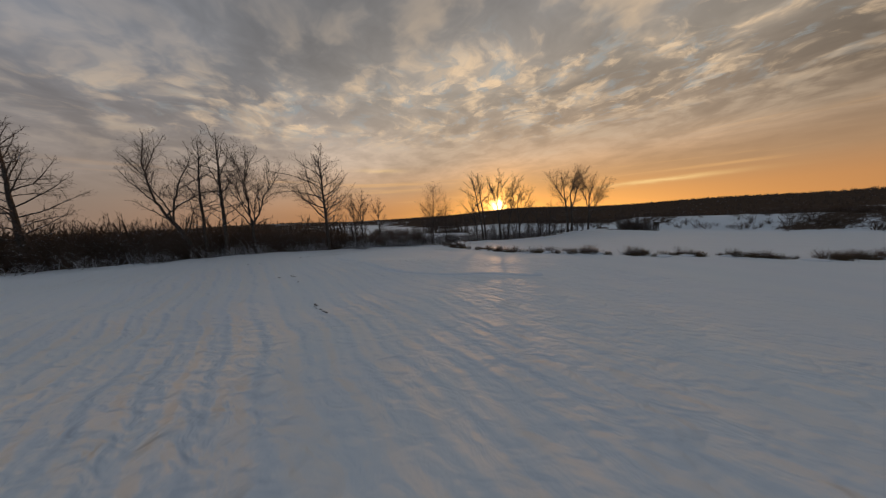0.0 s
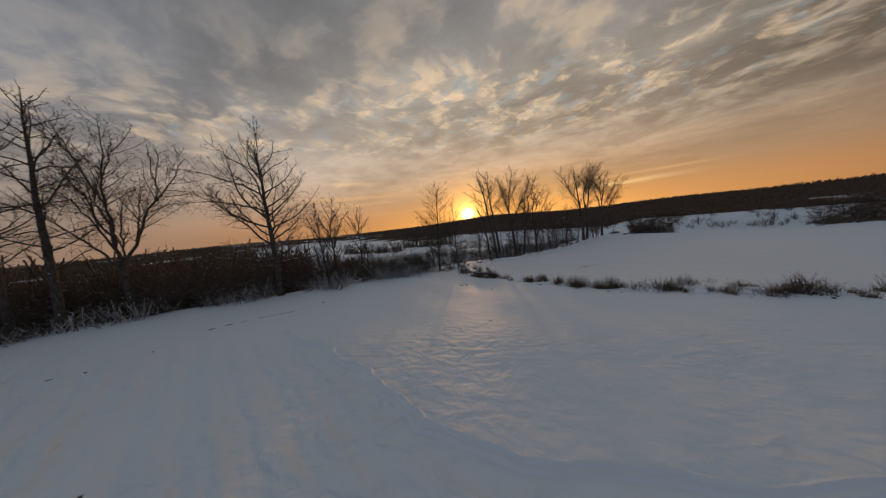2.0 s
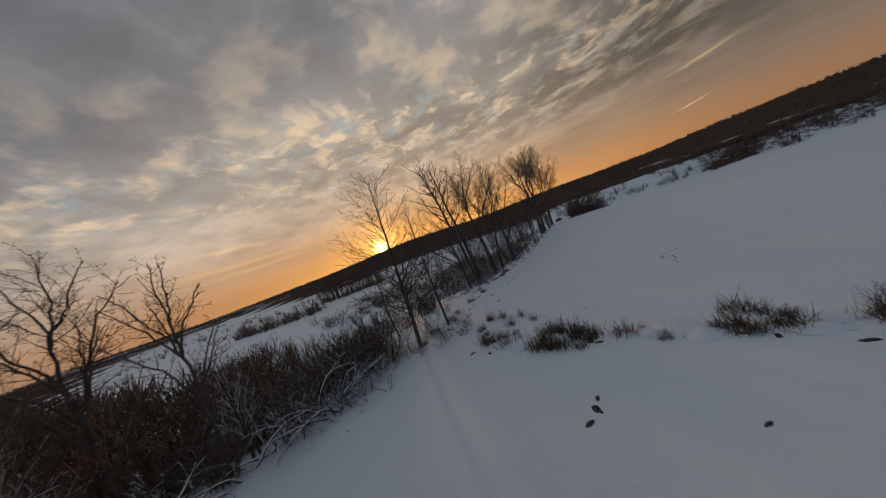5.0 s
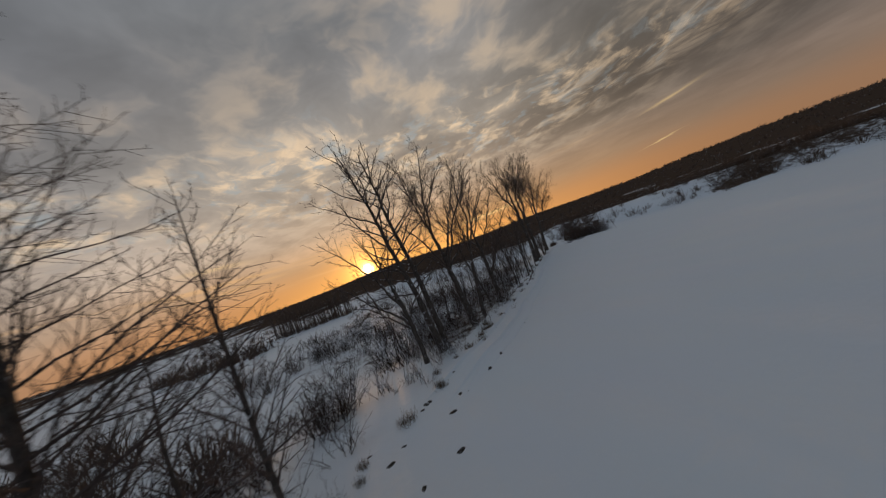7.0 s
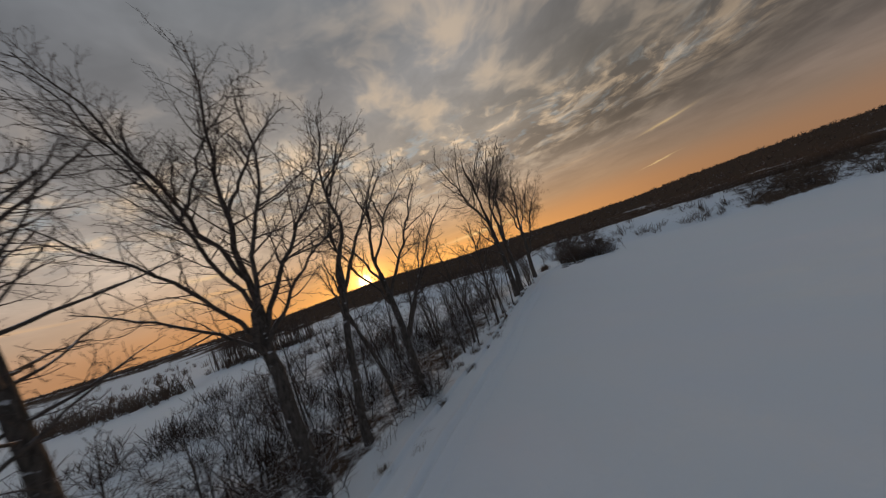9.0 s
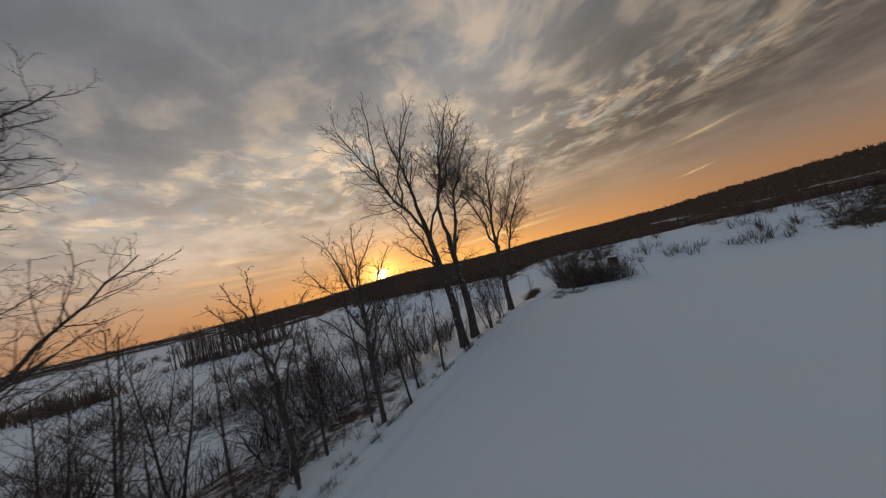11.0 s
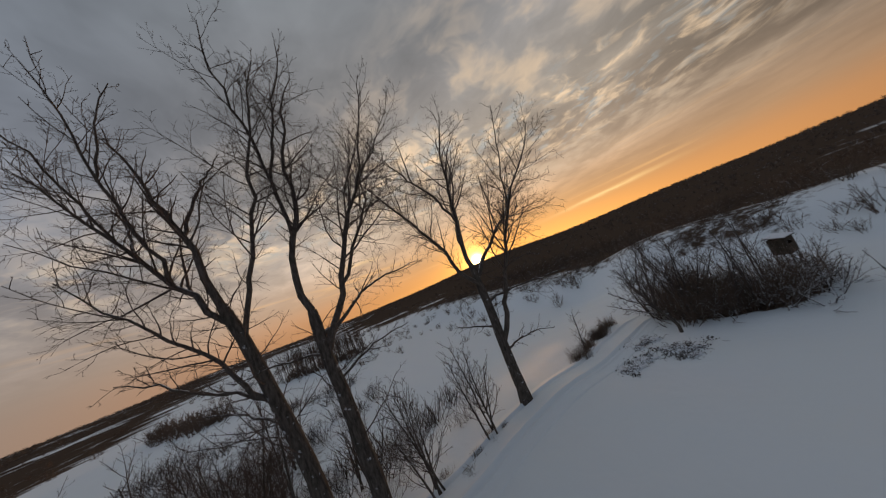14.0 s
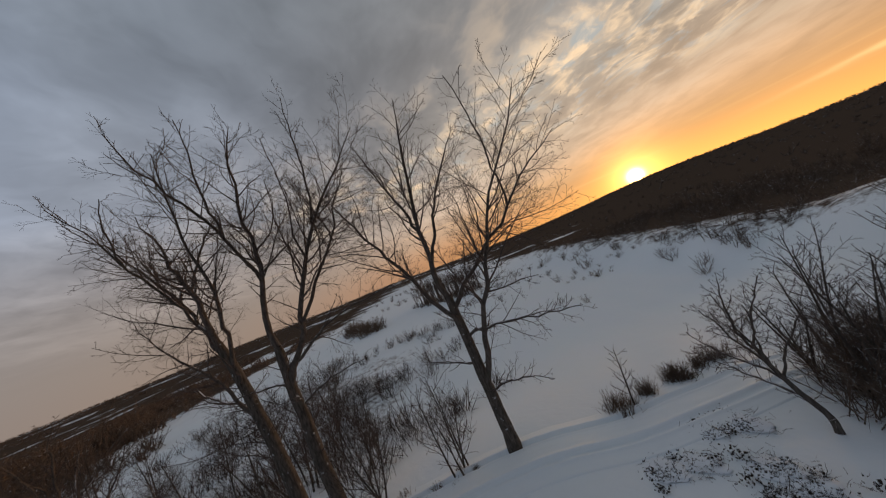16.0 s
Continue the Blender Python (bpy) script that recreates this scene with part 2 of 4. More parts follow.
SNOW_FIELD = snow_ground_material()
SNOW = plain_snow_material()
BARK = bark_material("bark", (.042, .036, .031), (.120, .102, .088), 0.35, 0.45, fleck=0.75)
LIMB_BARK = bark_material("limb_bark", (.055, .046, .040), (.135, .112, .097), 0.45, 0.45)
TWIG = bark_material("twig_bark", (.066, .052, .047), (.135, .106, .092), 0.0, 0.5)
SNOWY_TWIG = bark_material("snowy_twig", (.030, .021, .016), (.075, .050, .036), 0.75, 0.30)
LADEN_TWIG = bark_material("snow_laden_twig", (.030, .021, .016), (.075, .050, .036), 1.0, 0.0)
BRUSH = bark_material("brush_twig", (.078, .057, .044), (.170, .124, .094), 0.35, 0.50)
GRASS = bark_material("dry_grass", (.07, .048, .028), (.17, .12, .07), 0.30, 0.6, 1.0)
FAR_WOOD = bark_material("far_wood", (.080, .061, .050), (.155, .119, .098), 0.30, 0.4)
SOIL = bark_material("bare_soil", (.015, .012, .010), (.045, .034, .025), 0.25, 0.85, 1.0)
LITTER = bark_material("leaf_litter", (.022, .017, .014), (.075, .055, .040), 0.45, 0.55, 1.0)
BOARD = bark_material("weathered_board", (.030, .024, .019), (.085, .068, .052), 0.0, 0.5, 0.1)

# ---- shape of the land ----
ROW_A, ROW_B = np.array((-11.0, 46.0)), np.array((24.5, 81.5))
HEDGE_A, HEDGE_B = np.array((-75.0, -14.0)), np.array((-11.0, 45.0))

BANK_A, BANK_B = np.array((46.0, 95.0)), np.array((74.0, 60.0))


def side(x, y, a, b):
    """Distance to the left of the line a to b, and along it."""
    d = (b - a) / np.linalg.norm(b - a)
    return -(x - a[0]) * d[1] + (y - a[1]) * d[0], (x - a[0]) * d[0] + (y - a[1]) * d[1]


def smooth(lo, hi, v):
    q = np.clip((v - lo) / (hi - lo), 0, 1)
    return q * q * (3 - 2 * q)


def ridge_height(az):
    """Height of the skyline over the eye, in degrees, by heading."""
    up = 0.80 + 0.78 * np.exp(-((az - 3) / 14.0) ** 2) + 0.55 * np.exp(-((az - 38) / 17.0) ** 2) + 0.72 * np.exp(-((az - 72) / 14.0) ** 2)
    up += 0.12 * np.sin(np.radians(az) * 5 + 1) + 0.07 * np.sin(np.radians(az) * 13) + 0.25 * np.exp(-((az + 45) / 18.0) ** 2)
    return up


def land(x, y):
    x, y = np.asarray(x, float), np.asarray(y, float)
    near = 0.395 - 0.0247 * np.clip(x, -60, 90) - 0.0202 * np.clip(y, -60, 130)
    dr, sr = side(x, y, ROW_A, ROW_B)
    dh, sh = side(x, y, HEDGE_A, HEDGE_B)
    left = np.where(sr < 0, np.minimum(dr, 400), dr)
    z = near - 1.9 * smooth(1.0, 13.0, np.where(dr < dh, dr, dh))
    z = z + 0.10 * np.sin(x * 0.21 + 1.0) * np.sin(y * 0.17) + 0.05 * np.sin(x * 0.53 - y * 0.31) + 0.03 * np.sin(x * 1.1 + y * 0.9)
    for bx, by, br, bh in ((28, 82, 9, .55), (9, 62, 13, -.38), (4, 43, 9, -.38), (26, 62, 10, -.35), (7, 26, 9, .45), (-8, 22, 10, .25), (-30, 28, 8, .4), (56, 76, 12, -.35), (18.6, 75.8, 4.2, .50), (24.6, 80.9, 3.0, .18), (-1.2, 58.6, 4.5, -.28)):
        z = z + bh * np.exp(-((x - bx) ** 2 + (y - by) ** 2) / br ** 2)
    # snow bank past the second field
    de, se = side(x, y, BANK_A, BANK_B)
    z = z + 3.8 * smooth(0.3, 10.0, de) * smooth(130, 60, de)
    r = np.hypot(x - 10, y - 60)
    az = np.degrees(np.arctan2(x - 10, y - 60))
    crest = 4.5 + 760 * np.tan(np.radians(ridge_height(az))) - 5.0
    far = -4.5 + (crest + 4.5) * smooth(170, 760, r)
    k = smooth(90, 190, r)
    z = z * (1 - k) + far * k
    return z - 25 * smooth(900, 2200, r)


def gz(x, y):
    return float(land(x, y))


def cover(x, y):
    """How much scrub stands on the ground, and how much it is ploughed."""
    dh, sh = side(x, y, HEDGE_A, HEDGE_B)
    dr, sr = side(x, y, ROW_A, ROW_B)
    r = np.hypot(x - 10, y - 60)
    hedge = smooth(-0.3, 1.5, dh) * smooth(60, 25, dh - 40 * smooth(84, 66, sh) + 30) * smooth(6, -6, sh - 88) * smooth(0.5, 4, dr)
    wide = smooth(0, 4, dh) * smooth(-34, -46, x) * smooth(84, 66, sh)
    rowc = smooth(0.3, 1.5, dr) * smooth(15, 7, dr) * smooth(8, 17, sr) * smooth(44, 34, sr) * 0.66
    rowc = np.maximum(rowc, .55 * smooth(6, 12, dr) * smooth(44, 30, dr) * smooth(10, 18, sr) * smooth(52, 40, sr))
    de, se = side(x, y, BANK_A, BANK_B)
    bank = np.maximum(smooth(7, 17, de), smooth(0.3, 2.5, de) * smooth(18, 28, se) * 0.8)
    bank = np.maximum(bank, .66 * np.exp(-(se / 8.0) ** 4) * smooth(1, 5, de))
    bank = np.maximum(bank, 0.58 * smooth(3, 8, de))
    bank = np.maximum(bank, 0.50 * smooth(1.5, 5, de) * smooth(5, 10, se))
    bank = np.maximum(bank, 0.9 * smooth(1.1, .8, np.hypot((x - 38.9) / 4.6, (y - 86.2) / 3.5)))
    bank = np.maximum(bank, .45 * smooth(1.1, .5, np.hypot((x + 34) / 8, (y - 65) / 6)))
    az = np.degrees(np.arctan2(x - 10, y - 60))
    edge = 380 - 230 * smooth(-5, 28, az)
    far = smooth(edge * 0.8, edge * 1.15, r) * (.66 + .3 * smooth(350, 560, r)) + 0.30 * smooth(80, 150, r) * smooth(edge, edge * 0.8, r)
    scrub = np.clip(np.maximum.reduce([hedge, wide, rowc, bank, far]), 0, 1)
    ds, ss = side(x, y, np.array((-8.0, 41.0)), np.array((3.0, 29.5)))
    plough = smooth(0.5, -4, dh) * smooth(-1, -5, np.maximum(ds, y - 27)) * 0.85 + 0.12
    clear = np.maximum(.6 * smooth(-8, -26, az), .8 * smooth(120, 170, r) * smooth(330, 230, r) * (1 - smooth(-8, 0, az) * smooth(50, 44, az))) + 0.55 * smooth(46, 54, az) * smooth(330, 240, r) + smooth(21, 22, az) * smooth(27, 26, az) * smooth(600, 640, r)
    return scrub, np.clip(plough, 0, 1), np.clip(clear, 0, 1)


def graded(lo, hi, step, reach):
    fine = list(np.arange(lo, hi + 1e-6, step))
    a, b, g = [], [], step
    v = lo
    while v > -reach:
        g *= 1.2
        v -= g
        a.append(v)
    g, v = step, hi
    while v < reach:
        g *= 1.2
        v += g
        b.append(v)
    return np.array(a[::-1] + fine + b)


def mesh_from(name, verts, faces, mat, smooth_faces=True):
    """A mesh from an array of corners and an array of quads or triangles."""
    verts, faces = np.asarray(verts, np.float32), np.asarray(faces, np.int32)
    me = bpy.data.meshes.new(name)
    n, k = faces.shape
    me.vertices.add(len(verts))
    me.vertices.foreach_set("co", verts.ravel())
    me.loops.add(n * k)
    me.loops.foreach_set("vertex_index", faces.ravel())
    me.polygons.add(n)
    me.polygons.foreach_set("loop_start", np.arange(0, n * k, k, dtype=np.int32))
    me.polygons.foreach_set("use_smooth", np.full(n, smooth_faces))
    me.update(calc_edges=True)
    me.materials.append(mat)
    return me


def grid_faces(nx, ny):
    i = np.arange(nx - 1)[:, None] * ny + np.arange(ny - 1)[None, :]
    return np.stack([i, i + ny, i + ny + 1, i + 1], -1).reshape(-1, 4)


def build_ground():
    xs, ys = graded(-50, 75, 0.56, 4300), graded(-12, 112, 0.56, 4300)
    gx, gy = np.meshgrid(xs, ys, indexing="ij")
    verts = np.stack([gx, gy, land(gx, gy)], -1).reshape(-1, 3)
    me = mesh_from("ground", verts, grid_faces(len(xs), len(ys)), SNOW_FIELD)
    a, b, c = cover(gx.ravel(), gy.ravel())
    attr = me.color_attributes.new("cover", "FLOAT_COLOR", "POINT")
    attr.data.foreach_set("color", np.stack([a, b, c, 0 * a + 1], -1).astype(np.float32).ravel())
    tagged(new("ground", me), "snow-covered fields and valley with bare scrub patches", "ground", kind="structure")


build_ground()

# ---- woody plants ----


def tubes(polys, sides):
    """Corners and quads of tapered tubes round polylines, given as (points, radii)."""
    vs, fs, base = [], [], 0
    groups = {}
    for p, r in polys:
        groups.setdefault(len(p), []).append((p, r))
    ang = np.arange(sides) * 2 * math.pi / sides
    for k, items in groups.items():
        p = np.array([q[0] for q in items])
        r = np.array([q[1] for q in items])
        d = np.gradient(p, axis=1)
        d /= np.linalg.norm(d, axis=2, keepdims=True) + 1e-9
        a = np.cross(d, (0.31, 0.77, 0.55))
        a /= np.linalg.norm(a, axis=2, keepdims=True) + 1e-9
        b = np.cross(d, a)
        ring = p[:, :, None] + r[:, :, None, None] * (a[:, :, None] * np.cos(ang)[:, None] + b[:, :, None] * np.sin(ang)[:, None])
        n = len(items)
        vs.append(ring.reshape(-1, 3))
        i = np.arange(sides)
        ring_q = np.stack([i, (i + 1) % sides, (i + 1) % sides + sides, i + sides], -1)
        off = (np.arange(n)[:, None] * k + np.arange(k - 1)[None, :]).reshape(-1) * sides
        fs.append((ring_q[None] + off[:, None, None]).reshape(-1, 4) + base)
        base += n * k * sides
    return np.concatenate(vs), np.concatenate(fs)


def unit(v):
    return v / (np.linalg.norm(v) + 1e-9)


def shoot(rng, start, way, length, k, wander, lift):
    pts, d = [start], unit(way)
    for _ in range(k - 1):
        d = unit(d + rng.normal(0, wander, 3) + np.array((0, 0, lift)))
        pts.append(pts[-1] + d * (length / (k - 1)))
    return np.array(pts)


def sprout(rng, pts, rad, first, gap, angle, share, k, wander, lift, thin, least, out, flat=0.0):
    """Side shoots along a branch; each is (points, radii) in out."""
    seg = np.linalg.norm(np.diff(pts, axis=0), axis=1)
    length = seg.sum()
    cum = np.concatenate([[0], np.cumsum(seg)]) / length
    count = max(1, int(length * (1 - first) / gap + rng.random()))
    turn = rng.random() * 6.28
    for i in range(count):
        f = first + (1 - first) * (i + rng.random() * 0.8) / count
        f = min(f, 0.985)
        p = np.array([np.interp(f, cum, pts[:, j]) for j in range(3)])
        j = min(int(np.searchsorted(cum, f)), len(pts) - 1)
        d = unit(pts[j] - pts[j - 1])
        turn += 2.4 + rng.normal(0, 0.4)
        a = unit(np.cross(d, (0.3, 0.2, 0.93) if abs(d[2]) < 0.9 else (1, 0, 0)))
        b = np.cross(d, a)
        q = a * math.cos(turn) + b * math.sin(turn)
        q[2] *= 1 - flat
        s = angle * rng.uniform(0.75, 1.25)
        way = d * math.cos(s) + q * math.sin(s)
        ll = share * length * (1.12 - 0.72 * f) * rng.uniform(0.6, 1.25)
        r0 = max(np.interp(f, cum, rad) * thin, least)
        sh = shoot(rng, p, way, ll, k, wander, lift)
        out.append((sh, np.linspace(r0, max(least * 0.6, r0 * 0.25), k)))


def bezier(p0, p1, p2, k):
    q = np.linspace(0, 1, k)[:, None]
    return p0 * (1 - q) ** 2 + 2 * p1 * q * (1 - q) + p2 * q * q


def part(name, me, parent, label=""):
    ob = new(name, me)
    ob.parent = parent
    if label:
        tagged(ob, label)
    return ob


def crown_from(rng, limbs, dense=1.0, fat=1.0):
    """Side branches, shoots and twigs on a list of limbs."""
    forks, subs, b2, b3, b4 = [], [], [], [], []
    for p, r in limbs:
        if np.linalg.norm(np.diff(p, axis=0), axis=1).sum() > 3.5:
            sprout(rng, p, r, 0.30, 1.5 / dense, 0.66, 0.46, 10, 0.10, 0.05, 0.55, 0.013 * fat, forks)
    for p, r in limbs + forks:
        sprout(rng, p, r, 0.30, 0.28 / dense, 0.88, 0.36, 7, 0.13, 0.05, 0.45, 0.0085 * fat, subs)
        sprout(rng, p, r, 0.18, 0.27 / dense, 1.0, 0.12, 5, 0.13, 0.04, 0.28, 0.0065 * fat, b2)
    for p, r in subs:
        sprout(rng, p, r, 0.20, 0.21 / dense, 0.86, 0.48, 4, 0.14, 0.05, 0.50, 0.0062 * fat, b2)
    for p, r in b2:
        sprout(rng, p, r, 0.18, 0.16 / dense, 0.80, 0.56, 3, 0.14, 0.05, 0.6, 0.0046 * fat, b3)
    for p, r in b3:
        sprout(rng, p, r, 0.2, 0.19 / dense, 0.75, 0.74, 2, 0.1, 0.05, 0.75, 0.0038 * fat, b4)
    return forks, subs, b2, b3, b4


def grow_limbs(rng, trunk, rad, ends, starts):
    """A leader on top of the trunk, then each limb from the branch that it best forks off."""
    lead = max(ends, key=lambda e: e[2] - 1.5 * math.hypot(e[0] - trunk[-1][0], e[1] - trunk[-1][1]))
    ways = []

    def limb(s, d, e, r0):
        ln = np.linalg.norm(e - s)
        mid = s + d * ln * .42
        lp = bezier(s, mid, e, 14)
        wob = np.cumsum(rng.normal(0, 0.012 * ln, (14, 3)), axis=0)
        wob -= np.linspace(0, 1, 14)[:, None] * wob[-1] + wob[0] * np.linspace(1, 0, 14)[:, None]
        ways.append((lp + wob, r0 * (1 - np.linspace(0, 1, 14)) ** 0.85 + 0.012))

    limb(trunk[-1], unit(trunk[-1] - trunk[-3]), lead, rad[-1] * .8)
    rest = [(e, h) for e, h in zip(ends, starts) if e is not lead]
    rest.sort(key=lambda q: -np.linalg.norm(q[0] - trunk[-1]))
    for e, h0 in rest:
        steep = math.tan(rng.uniform(.50, .72))
        best = None
        half = len(trunk) * 4 // 10
        for pts, rr in [(trunk[half:], rad[half:])] + ways:
            for k in range(1, int(len(pts) * .7)):
                v = e - pts[k]
                if math.hypot(v[0], v[1]) < v[2] * steep and v[2] > 2.2 and (best is None or np.linalg.norm(v) < best[0]):
                    best = (np.linalg.norm(v), pts[k], unit(pts[k] - pts[k - 1]), rr[k])
        if best is None:
            k = int(np.argmin(np.abs(trunk[:, 2] - min(h0, e[2] - .1))))
            best = (np.linalg.norm(e - trunk[k]), trunk[k], unit(trunk[k] - trunk[k - 1]), rad[k])
        ln, q, d, r = best
        limb(q, unit(d * .35 + (e - q) / ln), e, min(r * .66, (.014 + .0098 * ln) * min(1, .5 + 2.2 * rad[0])))
    return ways


def join(*meshes):
    """Several arrays of corners and quads as one."""
    vs, fs, base = [], [], 0
    for v, f in meshes:
        vs.append(v)
        fs.append(f + base)
        base += len(v)
    return np.concatenate(vs), np.concatenate(fs)


def make_tree(at, girth, trunk_top, lean, limbs, seed, label, dense=1.0, dead_stubs=0, sink=0.15, fat=1.0, fill=0, clear=.42):
    """A bare tree. limbs: height where each leaves the trunk, and its reach east, north and up."""
    rng = np.random.default_rng(seed)
    x, y = at
    root = new("bare_tree")
    root.location = (x, y, gz(x, y) - sink)
    tagged(root, label, "tree", "bare trees")
    hs = np.linspace(0, trunk_top, 9)
    sway = np.cumsum(rng.normal(0, 0.04, (9, 2)), axis=0)
    sway -= sway[0]
    pts = np.stack([lean[0] * (hs / trunk_top) ** 1.4 + sway[:, 0], lean[1] * (hs / trunk_top) ** 1.4 + sway[:, 1], hs], -1)
    rad = girth * (1 - 0.40 * hs / trunk_top)
    rad[0] *= 1.3
    fine = np.linspace(0, 1, 24)
    tp = np.stack([np.interp(fine, np.linspace(0, 1, 9), pts[:, j]) for j in range(3)], -1)
    tr = np.interp(fine, np.linspace(0, 1, 9), rad) * (1 + rng.normal(0, 0.02, 24))
    tr[1] = tr[0] * 0.88
    tr[-1] *= 0.85
    v, f = tubes([(tp, tr)], 14)
    part("trunk", mesh_from("trunk", v, f, BARK), root)
    limbs = list(limbs)
    reach, top = max(math.hypot(q[1], q[2]) for q in limbs), max(q[3] for q in limbs)
    low = top * clear
    for i in range(fill):
        a, h = rng.random() * 6.28, (i + rng.random()) / fill
        wide = reach * (.35 + 1.0 * math.sin(math.pi * (.12 + .80 * h)) ** .8) * .78
        limbs.append((max(low - 1.5, low + h * 4 - 2), wide * math.cos(a), wide * math.sin(a), low + (top - low) * (.12 + .86 * h)))
    ways = grow_limbs(rng, tp, tr, [np.array((dx, dy, h * .985), float) for _, dx, dy, h in limbs], [q[0] for q in limbs])
    for lp, lr in ways:
        v, f = tubes([(lp, lr)], 8)
        part("limb", mesh_from("limb", v, f, LIMB_BARK), root)
    forks, subs, b2, b3, b4 = crown_from(rng, ways, dense, fat)
    stubs = []
    if dead_stubs:
        sprout(rng, pts, rad, 0.40, trunk_top * 0.60 / dead_stubs, 1.15, 0.40, 8, 0.14, 0.02, 0.12, 0.013, stubs)
        low = []
        for p, r in stubs:
            sprout(rng, p, r, 0.2, 0.24, 0.8, 0.45, 4, 0.15, 0.02, 0.6, 0.007, low)
        for p, r in low:
            sprout(rng, p, r, 0.2, 0.16, 0.8, 0.5, 2, 0.12, 0.02, 0.6, 0.0042, b4)
        stubs += low
    tagged(part("crown", mesh_from("crown", *join(tubes(forks + subs, 4), tubes(b2 + stubs, 3), tubes(b3 + b4, 3)), TWIG), root), "fine dark leafless branches", kind="stuff")
    return root


def leader_tree(at, height, girth, lean, spread, seed, label, dense=1.0, fat=1.0, low=.20, count=34):
    """A bare tree with one stem to the top and side limbs in a rounded crown."""
    rng = np.random.default_rng(seed)
    x, y = at
    root = new("bare_tree")
    root.location = (x, y, gz(x, y) - .15)
    tagged(root, label, "tree", "bare trees")
    q = np.linspace(0, 1, 26)
    sway = np.cumsum(rng.normal(0, .05, (26, 2)), axis=0) * q[:, None]
    tp = np.stack([lean[0] * q ** 1.3 + sway[:, 0], lean[1] * q ** 1.3 + sway[:, 1], height * q], -1)
    tr = girth * (1 - q) ** .8 + .014
    tr[0] *= 1.3
    part("trunk", mesh_from("trunk", *tubes([(tp, tr)], 12), BARK), root)
    limbs, turn = [], rng.random() * 6.28
    for i in range(count):
        f = low + (.96 - low) * (i + rng.random() * .7) / count
        turn += 2.4 + rng.normal(0, .35)
        p = np.array([np.interp(f, q, tp[:, k]) for k in range(3)])
        rise = (f - low) / (1 - low)
        a = 1.36 - .72 * rise + rng.normal(0, .1)
        way = np.array((math.cos(turn) * math.sin(a), math.sin(turn) * math.sin(a), math.cos(a)))
        ln = spread * (.45 + .75 * math.sin(math.pi * (.18 + .66 * rise))) * (1.05 - .5 * rise) * rng.uniform(.75, 1.2)
        r0 = min(np.interp(f, q, tr) * .6, .012 + .0125 * ln)
        limbs.append((shoot(rng, p, way, ln, 12, .12, .03), np.linspace(r0, .012, 12)))
    for lp, lr in limbs:
        part("limb", mesh_from("limb", *tubes([(lp, lr)], 6), LIMB_BARK), root)
    forks, subs, b2, b3, b4 = crown_from(rng, limbs + [(tp[16:], tr[16:])], dense, fat)
    tagged(part("crown", mesh_from("crown", *join(tubes(forks + subs, 4), tubes(b2, 3), tubes(b3 + b4, 3)), TWIG), root), "fine dark leafless branches", kind="stuff")
    return root


def slim_tree(at, height, seed, label, girth=0.07, name="young_tree", lean=(0, 0), mat=None, gap=0.4, spread=0.30, stems=1, angle=.75, lift=.09):
    """A young tree with one or more straight stems and short side branches."""
    rng = np.random.default_rng(seed)
    x, y = at
    root = new(name)
    root.location = (x, y, gz(x, y) - 0.1)
    tagged(root, label, "tree", "young trees")
    b3, b4 = [], []
    for i in range(stems):
        out = rng.normal(0, 0.17 if stems > 1 else 0.01, 2)
        way = np.array((lean[0] / height + out[0], lean[1] / height + out[1], 1.0))
        hh = height * (1 if i == 0 else rng.uniform(0.65, 0.95))
        st = shoot(rng, np.array((rng.normal(0, 0.16) * (stems > 1), rng.normal(0, 0.16) * (stems > 1), 0.0)), way, hh, 10, 0.03 if stems > 1 or height < 8 else 0.012, 0.02)
        sr = np.linspace(girth, 0.012, 10)
        v, f = tubes([(st, sr)], 7)
        part("trunk", mesh_from("trunk", v, f, BARK), root)
        b2 = []
        sprout(rng, st, sr, 0.2, gap * 0.8, angle, spread, 5, 0.10, lift, 0.40, 0.010, b2)
        b3 += b2
    for p, r in b3:
        sprout(rng, p, r, 0.12, 0.22, 0.7, 0.42, 3, 0.14, 0.08, 0.6, 0.0065, b4)
    b5 = []
    for p, r in b4:
        sprout(rng, p, r, 0.2, 0.2, 0.7, 0.5, 2, 0.1, 0.05, 0.7, 0.0055, b5)
    tagged(part("crown", mesh_from("crown", *join(tubes(b3, 4), tubes(b4 + b5, 3)), mat or TWIG), root), kind="stuff")
    return root


# the three big trees at the end of the row
make_tree((24.41, 80.7), 0.29, 7.2, (-.1, -.4), [(6, -3.9, -1.9, 14), (6.4, -2.9, .5, 15.6), (6.8, 1.6, -1, 15.5), (6.6, 4, -1.2, 14.5), (6.3, 5.6, 0, 13.4), (6.5, 5.6, 3.6, 12.4), (5.2, 4.7, .6, 5.5), (3.8, 2.7, .5, 2.9), (4.2, -1.7, -1.5, 5), (7, 1.6, 2.9, 15.2), (6.9, -1.0, -1.6, 15)], 11, "tall bare poplar with a forked trunk and snow-dusted bark", .94, 7)
make_tree((18.93, 75.71), 0.30, 7.8, (-.1, -.3), [(7, 1.4, -3.2, 16.4), (7.4, 1.9, .1, 17), (7.2, 4.3, 1.2, 16.8), (7, 4.2, 4.1, 16.2), (6.8, 3.3, 3.8, 8.6), (5.2, 2.3, 2, 6.1), (6, -1.6, -2.3, 6.6), (7.3, -1.1, 2.9, 16.4), (7.5, 2.6, -1.7, 16.4)], 12, "tall bare poplar splitting into several upright limbs", .94, 12, fill=1, clear=.64)
